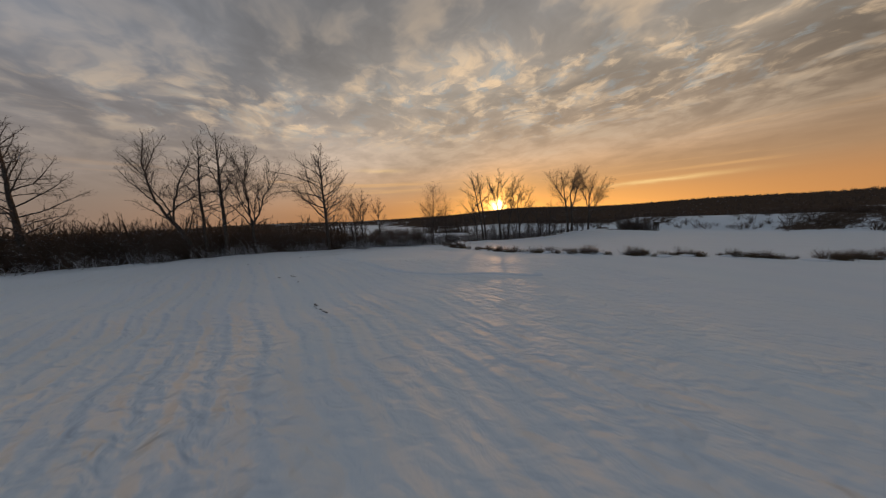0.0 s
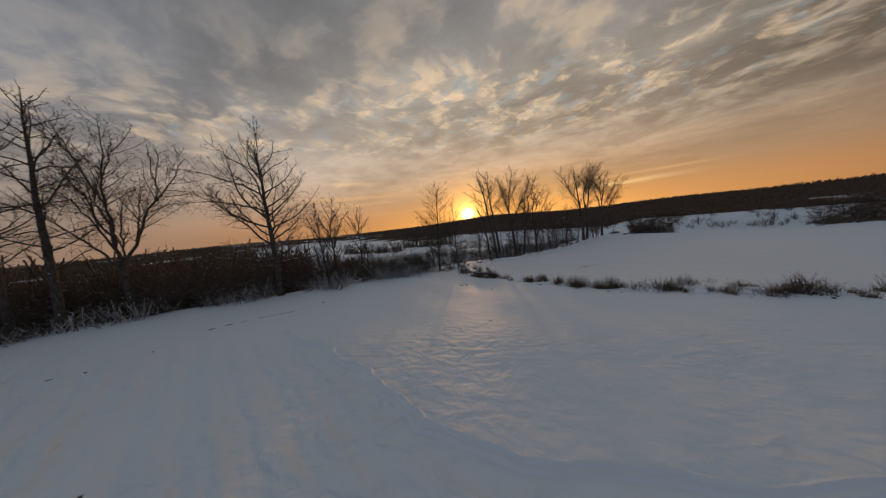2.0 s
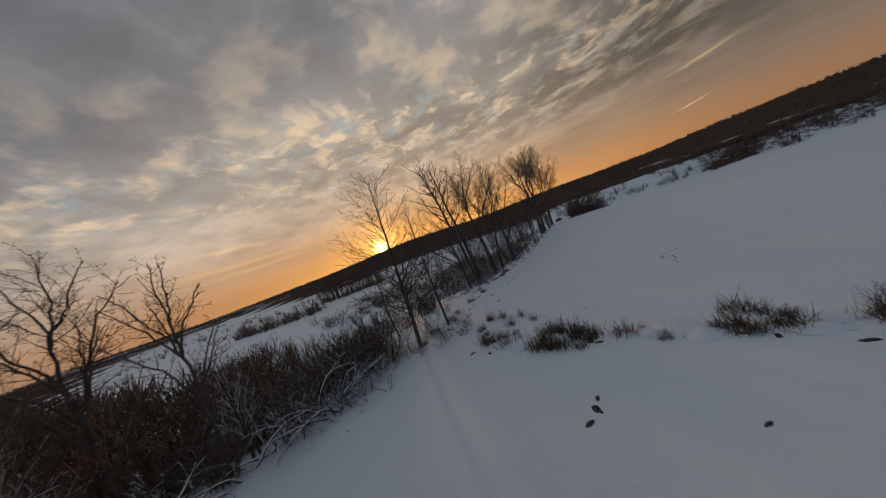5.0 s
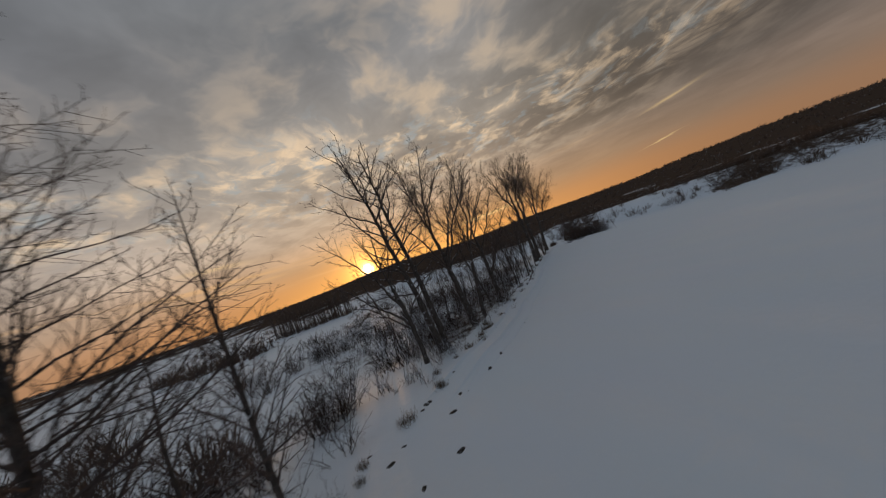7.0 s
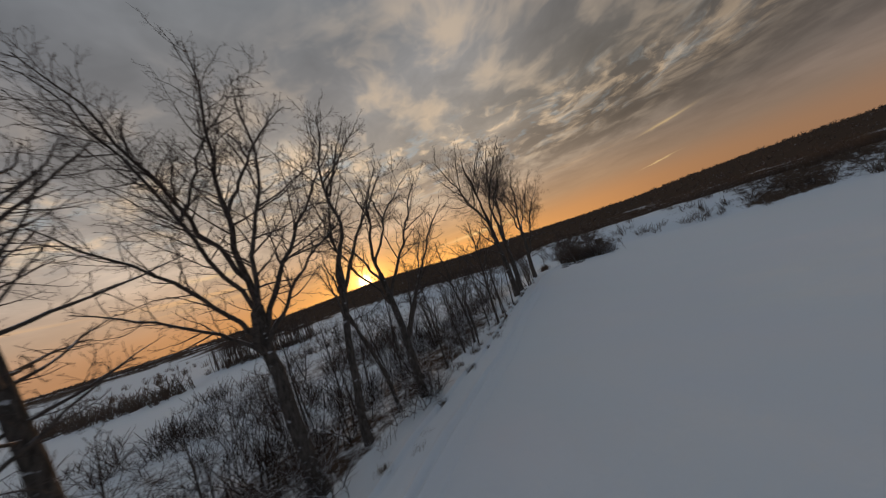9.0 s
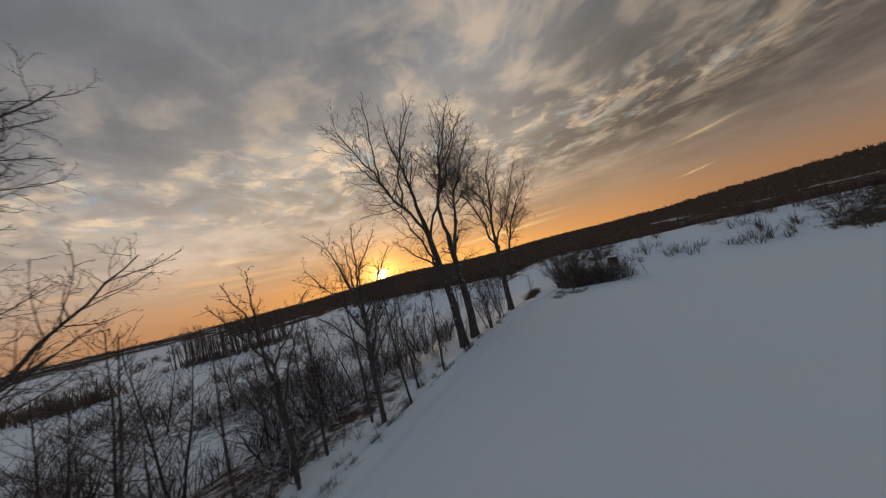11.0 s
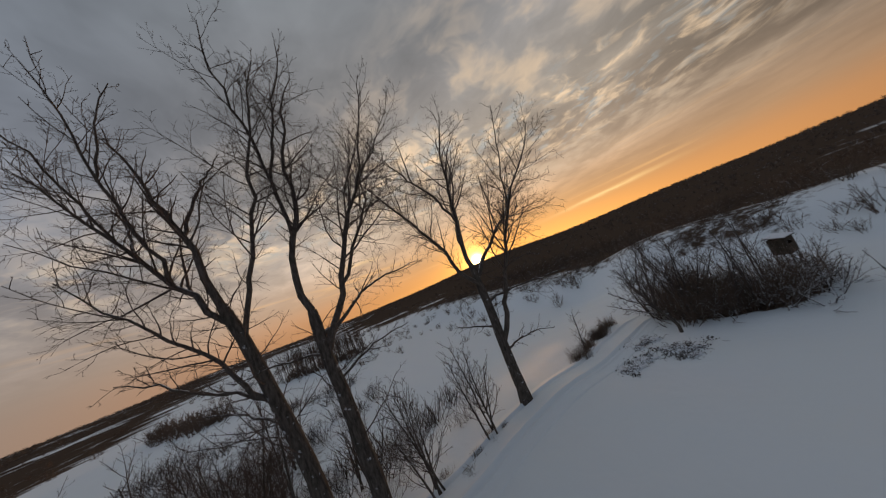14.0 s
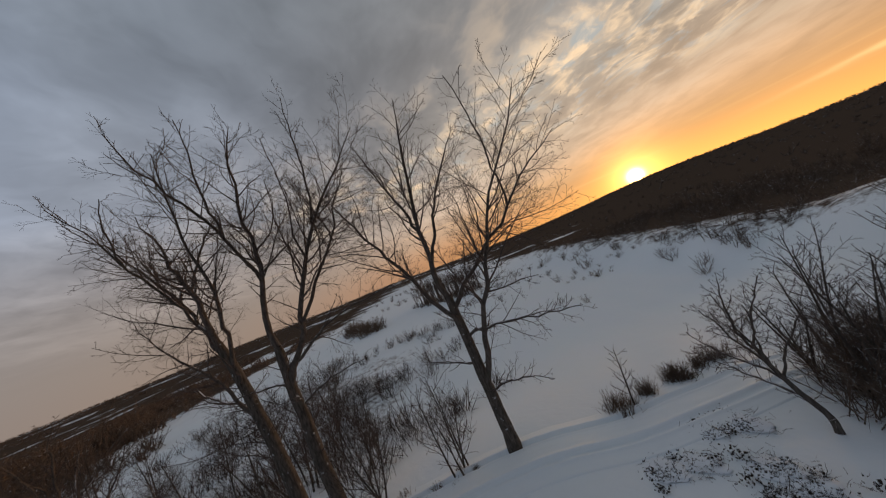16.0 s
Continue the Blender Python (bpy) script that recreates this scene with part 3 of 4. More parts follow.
make_tree((17.8, 74.87), 0.29, 9.0, (-1.0, -.75), [(8.6, -.7, -3.9, 15.5), (7.4, -3.1, -3.7, 15.9), (7, -5.1, -2.2, 15.5), (6, -3.3, -2.7, 11), (8.8, -.2, -2.7, 15.6), (5.5, -3.2, -2.1, 7.9), (8, -4.7, 0, 14.6), (8.9, -.8, .8, 15.4), (8.4, -2.0, -1.8, 15.6), (4.6, -2.8, -.6, 6.2)], 13, "tall bare poplar leaning over the snowy field edge", 1.0, 18, fill=1, clear=.64)
# along the field edge
make_tree((.6, 59.75), 0.265, 6.4, (-.4, .43), [(5.5, -2.7, -2.4, 13.6), (5.8, .1, -1, 14.9), (6.2, 2.2, .7, 13.8), (6, 3.4, 2.1, 12.7), (4.6, -3.1, -2, 7.4), (5.8, -2.5, .3, 13.7), (6.2, 1.3, -1.7, 12.8), (6.1, -.6, 1.8, 14)], 21, "big bare poplar with a wide many-limbed crown", 1.0, 6, fill=4, clear=.40)
make_tree((2.11, 61.23), 0.17, 7.0, (.7, -.3), [(5.5, .4, .1, 10.4), (6.5, 2.6, -.6, 12.8), (6.8, 3.6, 1.4, 14.2), (6.2, 3.8, .1, 11), (5, .3, -1, 7.2), (6.9, 1.8, .6, 14.2), (6, 1.2, 2, 11.5)], 22, "bare poplar with a crooked slender trunk", 1.0, 6)
make_tree((4.77, 63.13), 0.20, 6.4, (-.3, .1), [(5.6, -.7, -1, 11.3), (5.8, 1.2, -.1, 12.2), (6, 3, .8, 11.7), (5.7, 3.4, -1.3, 8.8), (5.4, -2.5, .7, 9.4), (6.2, .2, 2, 12)], 23, "bare poplar with a fan-shaped crown", 1.0, 5, fill=4)
make_tree((3.5, 62.6), 0.10, 5.2, (-.9, .2), [(4.2, -1.6, -.4, 7.4), (5, -1.4, .5, 8.6), (4.6, -.4, -.5, 8.2)], 27, "thin leaning bare tree between thicker ones", .9, 4)
leader_tree((-3.03, 56.7), 13.7, 0.20, (-2.0, -.6), 3.7, 24, "leaning bare poplar at the field edge", .92, 1.0, low=.30, count=30)
leader_tree((-2.54, 57.09), 14.1, 0.20, (-1.6, -.5), 3.2, 25, "bare poplar growing close beside another", .92, 1.0, low=.34, count=26)
make_tree((-4.3, 55.65), 0.15, 5.0, (-.6, -.1), [(2.9, -2.0, -.6, 6.6), (3.2, -3.3, -1.0, 8.6), (3.6, -.6, -.2, 9.2), (2.4, -3.6, -.2, 6.6), (3.8, -1.6, .5, 8.6), (3.4, .6, -.7, 7.6), (2.2, -3.0, .4, 4.8)], 26, "crooked bare tree spreading low out of the row", .95, 6, fill=3, clear=.4)
# the hedge line by the first field
leader_tree((-24.28, 34.66), 13.3, 0.25, (-.6, .5), 5.6, 31, "rounded bare tree standing in a hedge", .90, 1.15, count=38)
make_tree((-30.78, 28.91), 0.24, 4.6, (-.1, -.1), [(3.8, 0, 0, 14), (3.9, 2.4, 3.2, 11.8), (4.4, 2.4, .7, 12.1), (4.3, -1.8, .1, 10.6), (3.6, 1.7, 1.4, 4.8), (4.5, .1, 1.8, 14.2), (4.2, 1.2, 2.2, 12.4)], 32, "bare tree forking low above a hedge", .92, 3, fat=1.3, fill=10, clear=.46)
leader_tree((-32.45, 26.47), 14.8, 0.23, (.2, .2), 3.6, 33, "upright bare tree in the hedge", .9, 1.25, low=.26, count=28)
make_tree((-35.0, 24.9), 0.30, 5.2, (-1.3, -1.6), [(4.6, -3.0, -4.2, 10.5), (5, -1.4, -2.4, 14.2), (5.1, -3.2, -2.2, 13.6), (4.8, -1.4, -.6, 14.4), (4, -1.6, -4.2, 7)], 34, "bare tree leaning out with a broken snowy branch", .92, 3, fat=1.3, fill=6, clear=.46)
leader_tree((-34.2, 25.4), 14.0, 0.19, (.2, .3), 3.2, 35, "upright bare tree beside a leaning one", .9, 1.25, low=.26, count=24)
leader_tree((-46.0, 17.3), 14.2, 0.30, (.3, 0), 5.0, 36, "bare tree rising over dense hedge scrub", .85, 1.3)
# slim trees
slim_tree((-11.25, 45.1), 10.2, 41, "tall slim bare birch at the corner of the hedge", 0.14, "bare_tree", (1.15, .1), gap=0.16, spread=0.42, angle=.98, lift=.035)
slim_tree((-9.0, 46.9), 8.5, 42, "slim bare tree among scrub", 0.09, gap=0.24, spread=0.30)
make_tree((-21.5, 40.0), 0.11, 5.0, (-.2, .1), [(4.5, .2, .2, 9.6), (4.5, 1.9, .3, 8.0), (4.2, -1.8, -.3, 8.3)], 43, "slender bare tree behind the hedge", 1.3, 3, fill=8, clear=.48)
make_tree((-20.9, 36.8), 0.09, 4.4, (-.3, -.1), [(4.0, -.4, .1, 8.7), (4.0, 1.3, .4, 7.4), (3.8, -1.7, .2, 7.6)], 44, "slender bare tree leaning over the hedge", 1.2, 3, fill=7, clear=.46)
make_tree((-18.9, 40.2), 0.09, 4.0, (.1, 0), [(3.6, .2, .1, 8.2), (3.6, 1.2, .4, 7.0), (3.4, -1.3, -.2, 7.2)], 48, "small bare tree rising from snowy scrub", 1.3, 3, fill=7, clear=.45)
slim_tree((-22.6, 39.0), 5.2, 45, "snow-laden young tree at the hedge edge", 0.09, mat=LADEN_TWIG, gap=0.25, spread=0.4, stems=2)
slim_tree((-18.3, 41.0), 4.2, 46, "snow-laden young tree at the hedge edge", 0.07, mat=LADEN_TWIG, gap=0.25, spread=0.42, stems=2)
slim_tree((-9.9, 53.3), 2.5, 51, "low many-stemmed bare tree on the snowy slope", 0.05, gap=0.2, spread=0.46, stems=6)
slim_tree((-12.4, 49.6), 5.6, 47, "low spreading bare tree on the snowy slope", 0.09, gap=0.3, spread=0.42)
make_tree((12.3, 69.3), 0.10, 5.4, (.1, .1), [(4.6, .4, .3, 9.0), (4.4, 1.9, -.4, 7.6), (4.2, -1.9, .5, 7.4), (4.8, -.6, -1.5, 8.2), (3.6, 1.6, 1.3, 6.2)], 49, "young bare tree with a rounded crown at the field edge", 1.2, 3, fill=7, clear=.45)
make_tree((9.4, 67.6), 0.08, 4.6, (-.2, .1), [(4.0, -.4, .2, 7.6), (3.8, 1.4, .4, 6.4), (3.6, -1.5, -.3, 6.6)], 50, "slender bare tree with upswept branches in the row", 1.2, 3, fill=5, clear=.45)
rng = np.random.default_rng(5)
for i in range(9):
    f = i / 8
    slim_tree((6.9 + 10.2 * f + rng.normal(0, .35), 65.6 + 8.2 * f + rng.normal(0, .35)), rng.uniform(5.2, 7.2), 60 + i, "young bare tree in a row at the field edge", 0.065, lean=rng.normal(0, .35, 2), gap=0.4, spread=0.2)
for i in range(22):
    f = rng.random()
    slim_tree((-5 + 21 * f + rng.normal(-1.5, .8), 58 + 17 * f + rng.uniform(1.2, 7)), rng.uniform(3, 7.5), 80 + i, "thin bare tree on the slope below the row", 0.06, lean=rng.normal(0, .5, 2), gap=0.26, spread=0.40)
slim_tree((22.5, 79.2), 4.2, 100, "many-stemmed bare bush beneath a tall tree", 0.045, "bare_bush", stems=5, gap=0.22, spread=0.46)
slim_tree((20.6, 76.6), 4.4, 101, "many-stemmed bare bush between the trees", 0.045, "bare_bush", stems=5, gap=0.22, spread=0.46)
for i, (x, y, h) in enumerate(((13.5, 76.5, 5.0), (11.2, 78.6, 4.2), (15.6, 79.4, 3.6), (8.6, 74.8, 4.4), (17.0, 78.0, 3.2), (7.1, 81.2, 4.6), (2.5, 81.0, 5.2), (-1.2, 85.4, 5.6), (4.8, 77.0, 4.8), (-5.5, 84.5, 5.0), (12.1, 76.9, 4.6), (14.4, 75.4, 4.0))):
    slim_tree((x, y), h, 104 + i, "spreading young bare tree on the snowy slope", 0.06, stems=2, gap=0.22, spread=0.48)
slim_tree((28.7, 83.9), 2.7, 102, "small bare sapling beside snowy weeds", 0.045, gap=0.18, spread=0.4)
make_tree((33.73, 83.5), 0.095, 2.2, (-.6, .35), [(1.6, -2.4, .6, 3.4), (1.8, -1.8, -.3, 4.5), (2.1, -1.0, .5, 5.2), (2.1, -.1, .5, 5.0), (1.2, -2.5, .9, 2.5), (2.0, .5, .1, 4.0), (2.0, -1.3, 1.1, 4.5), (1.9, -.8, -.6, 4.6)], 103, "leaning bare tree with a pale snowy trunk", 1.9, 3)

# ---- snowy boughs low in the hedge ----


def snowy_bough(x, y, heading, length, rise, seed):
    """A low arching branch with side shoots, snow lying along it."""
    rng = np.random.default_rng(seed)
    root = new("snowy_bough")
    root.location = (x, y, gz(x, y) - .08)
    tagged(root, "low arching bare branch with snow lying along it", "branch", "snowy boughs")
    way = np.array((math.cos(heading), math.sin(heading), rise))
    stem = shoot(rng, np.zeros(3), way, length, 12, .13, -.10 * rise)
    stem[:, 2] = np.maximum(stem[:, 2], .10)
    rad = np.linspace(.055, .016, 12)
    side_shoots, twigs = [], []
    sprout(rng, stem, rad, .25, .42, .62, .42, 7, .17, .0, .62, .014, side_shoots)
    for p, q in side_shoots:
        sprout(rng, p, q, .25, .24, .7, .42, 4, .18, .0, .6, .009, twigs)
    part("stem", mesh_from("stem", *tubes([(stem, rad)], 7), LADEN_TWIG), root)
    tagged(part("side_shoots", mesh_from("side_shoots", *join(tubes(side_shoots, 5), tubes(twigs, 3)), LADEN_TWIG), root), kind="stuff")


rng = np.random.default_rng(77)
for i in range(26):
    f = 1 - .75 * rng.random() ** 1.3
    x, y = np.array((-25.6, 33.2)) * (1 - f) + np.array((-15.2, 42.6)) * f + rng.normal(0, .45, 2)
    snowy_bough(x, y, rng.choice((.75, -2.4, -.3)) + rng.normal(0, .5), rng.uniform(1.8, 3.4), rng.uniform(.5, 1.8), 700 + i)

# ---- bushes ----


def bush_mesh(seed, height, stems, spread, mat, fine=1.0, fat=1.0):
    rng = np.random.default_rng(seed)
    b1, b2, b3 = [], [], []
    for i in range(stems):
        a = rng.random() * 6.28
        d = np.array((math.cos(a) * spread * rng.random(), math.sin(a) * spread * rng.random(), 1.0))
        p = np.array((rng.normal(0, .28 * spread), rng.normal(0, .28 * spread), -0.1))
        b1.append((shoot(rng, p, d, height * rng.uniform(.6, 1.15), 6, .12, .02), np.linspace(.022, .009, 6) * fat))
    for p, r in b1:
        sprout(rng, p, r, .15, .26 / fine, .65, .40, 4, .16, .03, .7, .008 * fat, b2)
    for p, r in b2:
        sprout(rng, p, r, .1, .22 / fine, .7, .5, 2, .16, .0, .7, .006 * fat, b3)
    return mesh_from("bush", *join(tubes(b1, 4), tubes(b2 + b3, 3)), mat)


def place(me, name, label, category, group, x, y, size, turn, tall=1.0, drop=0.0):
    ob = new(name, me)
    ob.location = (x, y, gz(x, y) - drop)
    ob.rotation_euler = (0, 0, turn)
    ob.scale = (size, size, size * tall)
    return tagged(ob, label, category, group)


HEDGE_BUSH = [bush_mesh(200 + i, 2.3, 15, 0.95, BRUSH, .92, .95) for i in range(4)]
SNOW_BUSH = [bush_mesh(210 + i, 1.5, 11, 1.7, LADEN_TWIG, .92, 1.25) for i in range(4)]
ROW_BUSH = [bush_mesh(220 + i, 1.9, 12, 1.25, SNOWY_TWIG, .85, 1.0) for i in range(4)]
THICKET = [bush_mesh(230 + i, 2.2, 16, 1.15, BRUSH, 1.0, .72) for i in range(4)]
rng = np.random.default_rng(9)
hd = (HEDGE_B - HEDGE_A) / np.linalg.norm(HEDGE_B - HEDGE_A)
hn = np.array((-hd[1], hd[0]))
hl = np.linalg.norm(HEDGE_B - HEDGE_A)
for i in range(165):
    s, d = 12 + (hl - 13) * rng.random() ** 0.8, rng.uniform(1.2, 8.0)
    x, y = HEDGE_A + hd * s + hn * d
    grow = 1.1 + 1.25 * float(smooth(hl - 12, hl - 45, s)) * min(1, d / 4)
    place(HEDGE_BUSH[i % 4], "hedge_bush", "dense brown leafless bush in the hedge", "bush", "hedge bushes", x, y, grow * rng.uniform(.75, 1.25), rng.random() * 6.3)
for i in range(96):
    s, d = 16 + (hl - 17) * rng.random() ** 0.7, rng.uniform(0.0, 2.4)
    x, y = HEDGE_A + hd * s + hn * d
    place(SNOW_BUSH[i % 4], "snowy_bush", "low tangled bush with snow on its branches", "bush", "hedge bushes", x, y, rng.uniform(.6, 1.2), rng.random() * 6.3)
# corner of the hedge and the slope under the row
for i in range(26):
    x, y = rng.uniform(-19, -8.2), rng.uniform(42.5, 53.0)
    d, s = side(x, y, ROW_A, ROW_B)
    if d < 0.4:
        continue
    place(ROW_BUSH[i % 4] if i % 3 else SNOW_BUSH[i % 2], "bare_bush", "brown leafless bush at the hedge corner", "bush", "corner bushes", x, y, rng.uniform(.7, 1.1), rng.random() * 6.3)
for i in range(66):
    s, d = (rng.uniform(13, 44) if i % 6 else rng.uniform(5, 13)), .5 + 11.5 * rng.random() ** 1.3
    x, y = ROW_A + np.array((.707, .707)) * s + np.array((-.707, .707)) * d
    place(ROW_BUSH[i % 4] if i % 3 else SNOW_BUSH[i % 3], "bare_bush", "low leafless bush under the tree row", "bush", "row bushes", x, y, rng.uniform(.45, 1.0), rng.random() * 6.3)
for i in range(46):
    x, y = rng.uniform(-14, 12), rng.uniform(70, 92)
    d, s = side(x, y, ROW_A, ROW_B)
    if d < 3 or noise.noise((x * .13, y * .13, 4.0)) < -.12:
        continue
    place(ROW_BUSH[i % 4] if i % 3 else SNOW_BUSH[i % 3], "bare_bush", "snow-dusted leafless bush on the slope", "bush", "slope bushes", x, y, rng.uniform(.5, 1.05), rng.random() * 6.3)
for i in range(150):
    x, y = rng.uniform(-22, -5), rng.uniform(42, 60)
    d = side(x, y, ROW_A, ROW_B)[0]
    if d < .5 or d > 9 or side(x, y, HEDGE_A, HEDGE_B)[0] < .5 or side(x, y, ROW_A, ROW_B)[1] > 8 or noise.noise((x * .14, y * .14, 7.0)) + .35 - .012 * d < rng.random() * .5:
        continue
    place(ROW_BUSH[i % 4], "bare_bush", "thick brown leafless bush at the hedge corner", "bush", "corner bushes", x, y, rng.uniform(.9, 1.5), rng.random() * 6.3)
for i in range(34):
    x, y = (-9.4 + rng.normal(0, .9), 54.2 + rng.normal(0, .8)) if i < 8 else (-33.5 + rng.normal(0, 3.2), 64.5 + rng.normal(0, 2.6))
    place(ROW_BUSH[i % 4] if i < 8 else THICKET[i % 4], "bare_bush", "brown leafless bush in the snowy valley", "bush", "valley bushes", x, y, rng.uniform(.7, 1.2), rng.random() * 6.3)
# thicket round the raised hide
for i in range(56):
    f, q = rng.random() * 6.283, rng.random() ** .6 * 1.08
    x, y = 38.9 + 4.4 * q * math.cos(f), 86.1 + 3.3 * q * math.sin(f)
    if math.hypot(x - 44.6, y - 87.6) < 3.0:
        continue
    tall = 1.0 if noise.noise((x * .4, y * .4, 2.0)) > 0 else .6
    kind = THICKET[i % 4] if i % 2 else SNOW_BUSH[i % 3]
    place(kind, "thicket_bush", "dark leafless bush in a snow-dusted thicket", "bush", "thicket bushes", x, y, tall * rng.uniform(.9, 1.6), rng.random() * 6.3)
for i in range(34):
    x, y = 36.4 + rng.normal(0, 1.1), 85.9 + rng.normal(0, 1.0)
    place(THICKET[i % 4], "thicket_bush", "dark leafless bush in a snow-dusted thicket", "bush", "thicket bushes", x, y, rng.uniform(.8, 1.4), rng.random() * 6.3)
for i in range(13):
    f = rng.random() * 6.283
    slim_tree((37.6 + 3.2 * math.cos(f), 86.4 + 2.4 * math.sin(f)), rng.uniform(3.6, 6.4), 120 + i, "thin bare tree rising from the thicket", 0.06, lean=rng.normal(0, .5, 2), gap=0.28, spread=0.34, stems=2)


def scattered(name, label, spots, kinds, mat, seed):
    """One joined object of many small plants, a few shapes turned and scaled."""
    rng = np.random.default_rng(seed)
    vs, fs, base = [], [], 0
    for n, (x, y, size) in enumerate(spots):
        v, f = kinds[n % len(kinds)]
        a = rng.random() * 6.28
        c, s = math.cos(a), math.sin(a)
        q = np.stack([v[:, 0] * c - v[:, 1] * s, v[:, 0] * s + v[:, 1] * c, v[:, 2]], -1) * size
        q[:, 2] *= rng.uniform(.85, 1.2)
        vs.append(q + np.array((x, y, 0.0)))
        fs.append(f + base)
        base += len(v)
    zs = land([p[0] for p in spots], [p[1] for p in spots])
    for q, z in zip(vs, zs):
        q[:, 2] += z
    ob = new(name, mesh_from(name, np.concatenate(vs), np.concatenate(fs), mat))
    return tagged(ob, label, "vegetation", kind="stuff")


def rough_bush(seed, height, stems, fat):
    rng = np.random.default_rng(seed)
    b1, b2 = [], []
    for i in range(stems):
        a = rng.random() * 6.28
        d = np.array((math.cos(a) * .8 * rng.random(), math.sin(a) * .8 * rng.random(), 1.0))
        b1.append((shoot(rng, np.array((rng.normal(0, .35), rng.normal(0, .35), -.1)), d, height * rng.uniform(.6, 1.15), 3, .14, .02), np.linspace(.03, .014, 3) * fat))
    for p, r in b1:
        sprout(rng, p, r, .2, .55, .7, .42, 2, .16, .03, .8, .011 * fat, b2)
    return tubes(b1 + b2, 3)


def canopy_clump(seed):
    """A far leafless tree: a few thick spreading stems."""
    rng = np.random.default_rng(seed)
    polys = []
    for i in range(6):
        a = rng.random() * 6.28
        d = np.array((math.cos(a) * rng.uniform(.2, 1), math.sin(a) * rng.uniform(.2, 1), 1.0))
        polys.append((shoot(rng, np.array((rng.normal(0, .25), rng.normal(0, .25), -.2)), d, 2 * rng.uniform(.6, 1.1), 2, .1, .02), np.array((.14, .05))))
    return tubes(polys, 3)


def thin_bush(seed):
    rng = np.random.default_rng(seed)
    b1, b2, b3 = [], [], []
    for i in range(8):
        a = rng.random() * 6.28
        d = np.array((math.cos(a) * 1.6 * rng.random(), math.sin(a) * 1.6 * rng.random(), 1.0))
        b1.append((shoot(rng, np.array((rng.normal(0, .3), rng.normal(0, .3), -.1)), d, 2.0 * rng.uniform(.5, 1.15), 4, .14, .0), np.linspace(.016, .008, 4)))
    for p, r in b1:
        sprout(rng, p, r, .15, .24, .7, .42, 3, .16, .03, .8, .007, b2)
    for p, r in b2:
        sprout(rng, p, r, .15, .42, .7, .5, 2, .16, .03, .8, .006, b3)
    return tubes(b1 + b2 + b3, 3)


def rough_tree(seed, height, bare, fat, step=.045):
    """A simple distant tree: stem, ascending branches and a few twigs."""
    rng = np.random.default_rng(seed)
    st = shoot(rng, np.array((0, 0, -.2)), np.array((rng.normal(0, .05), rng.normal(0, .05), 1)), height, 5, .04, .02)
    polys = [(st[:3], np.linspace(.13, .09, 3) * fat), (st[2:], np.linspace(.09, .03, 3) * fat)]
    b2, b3 = [], []
    sprout(rng, st, np.linspace(.13, .03, 5) * fat, bare, height * step, .6, .3, 2 if step > .06 else 3, .08, .1, .5, .03 * fat, b2)
    for p, r in b2:
        sprout(rng, p, r, .3, height * .06, .6, .5, 2, .1, .1, .7, .02 * fat, b3)
    return tubes(polys + b2 + (b3[::2] if step < .06 else []), 3)


LIGHT = [rough_bush(320 + i, 1.8, 14, .9) for i in range(4)]
ROUGH = [rough_bush(300 + i, 2.0, 12, 1.3) for i in range(4)]
CANOPY = [canopy_clump(310 + i) for i in range(5)]
TALL_STEMS = [rough_tree(340 + i, 9.0, .45, .95) for i in range(4)]
rng = np.random.default_rng(17)


def scrub_spots(count, inside, box, lo, hi):
    out = []
    for _ in range(count * 40):
        x, y = rng.uniform(box[0], box[1]), rng.uniform(box[2], box[3])
        if inside(x, y):
            out.append((x, y, rng.uniform(lo, hi)))
            if len(out) >= count:
                break
    return out


def left_scrub(x, y):
    d, s = side(x, y, HEDGE_A, HEDGE_B)
    return (d > 7 and s < 92 and d < 20 and s > 10) or (d > 6 and x < -38 and d < 110 and s < 78)


def bank_scrub(x, y):
    d, s = side(x, y, BANK_A, BANK_B)
    clump = noise.noise((x * .16, y * .16, 3.0)) + .2
    if 0.5 < d < 18 and -75 < s < 75:
        return rng.random() < max(0, clump + .2) * (.4 + 1.6 * math.exp(-((d - 10) / 5) ** 2)) if s < -8 else rng.random() < (.6 if 8 < s < 24 else .85)
    return 18 <= d < 34 and -75 < s < 80


def slope_scrub(x, y):
    d, s = side(x, y, ROW_A, ROW_B)
    return 2 < d < 42 and 12 < s < 52 and noise.noise((x * .11, y * .11, 8.0)) + .28 - d * .004 > rng.random() * .5


scattered("scrub", "brown leafless scrub behind the hedge", scrub_spots(560, left_scrub, (-150, -8, -20, 120), .9, 1.7), ROUGH, BRUSH, 1)
def hedge_wood(x, y):
    d, s = side(x, y, HEDGE_A, HEDGE_B)
    return 6 < d < 50 and 15 < s < 91 and noise.noise((x * .06, y * .06, 12.0)) > -.3 + .012 * max(0, d - 25)


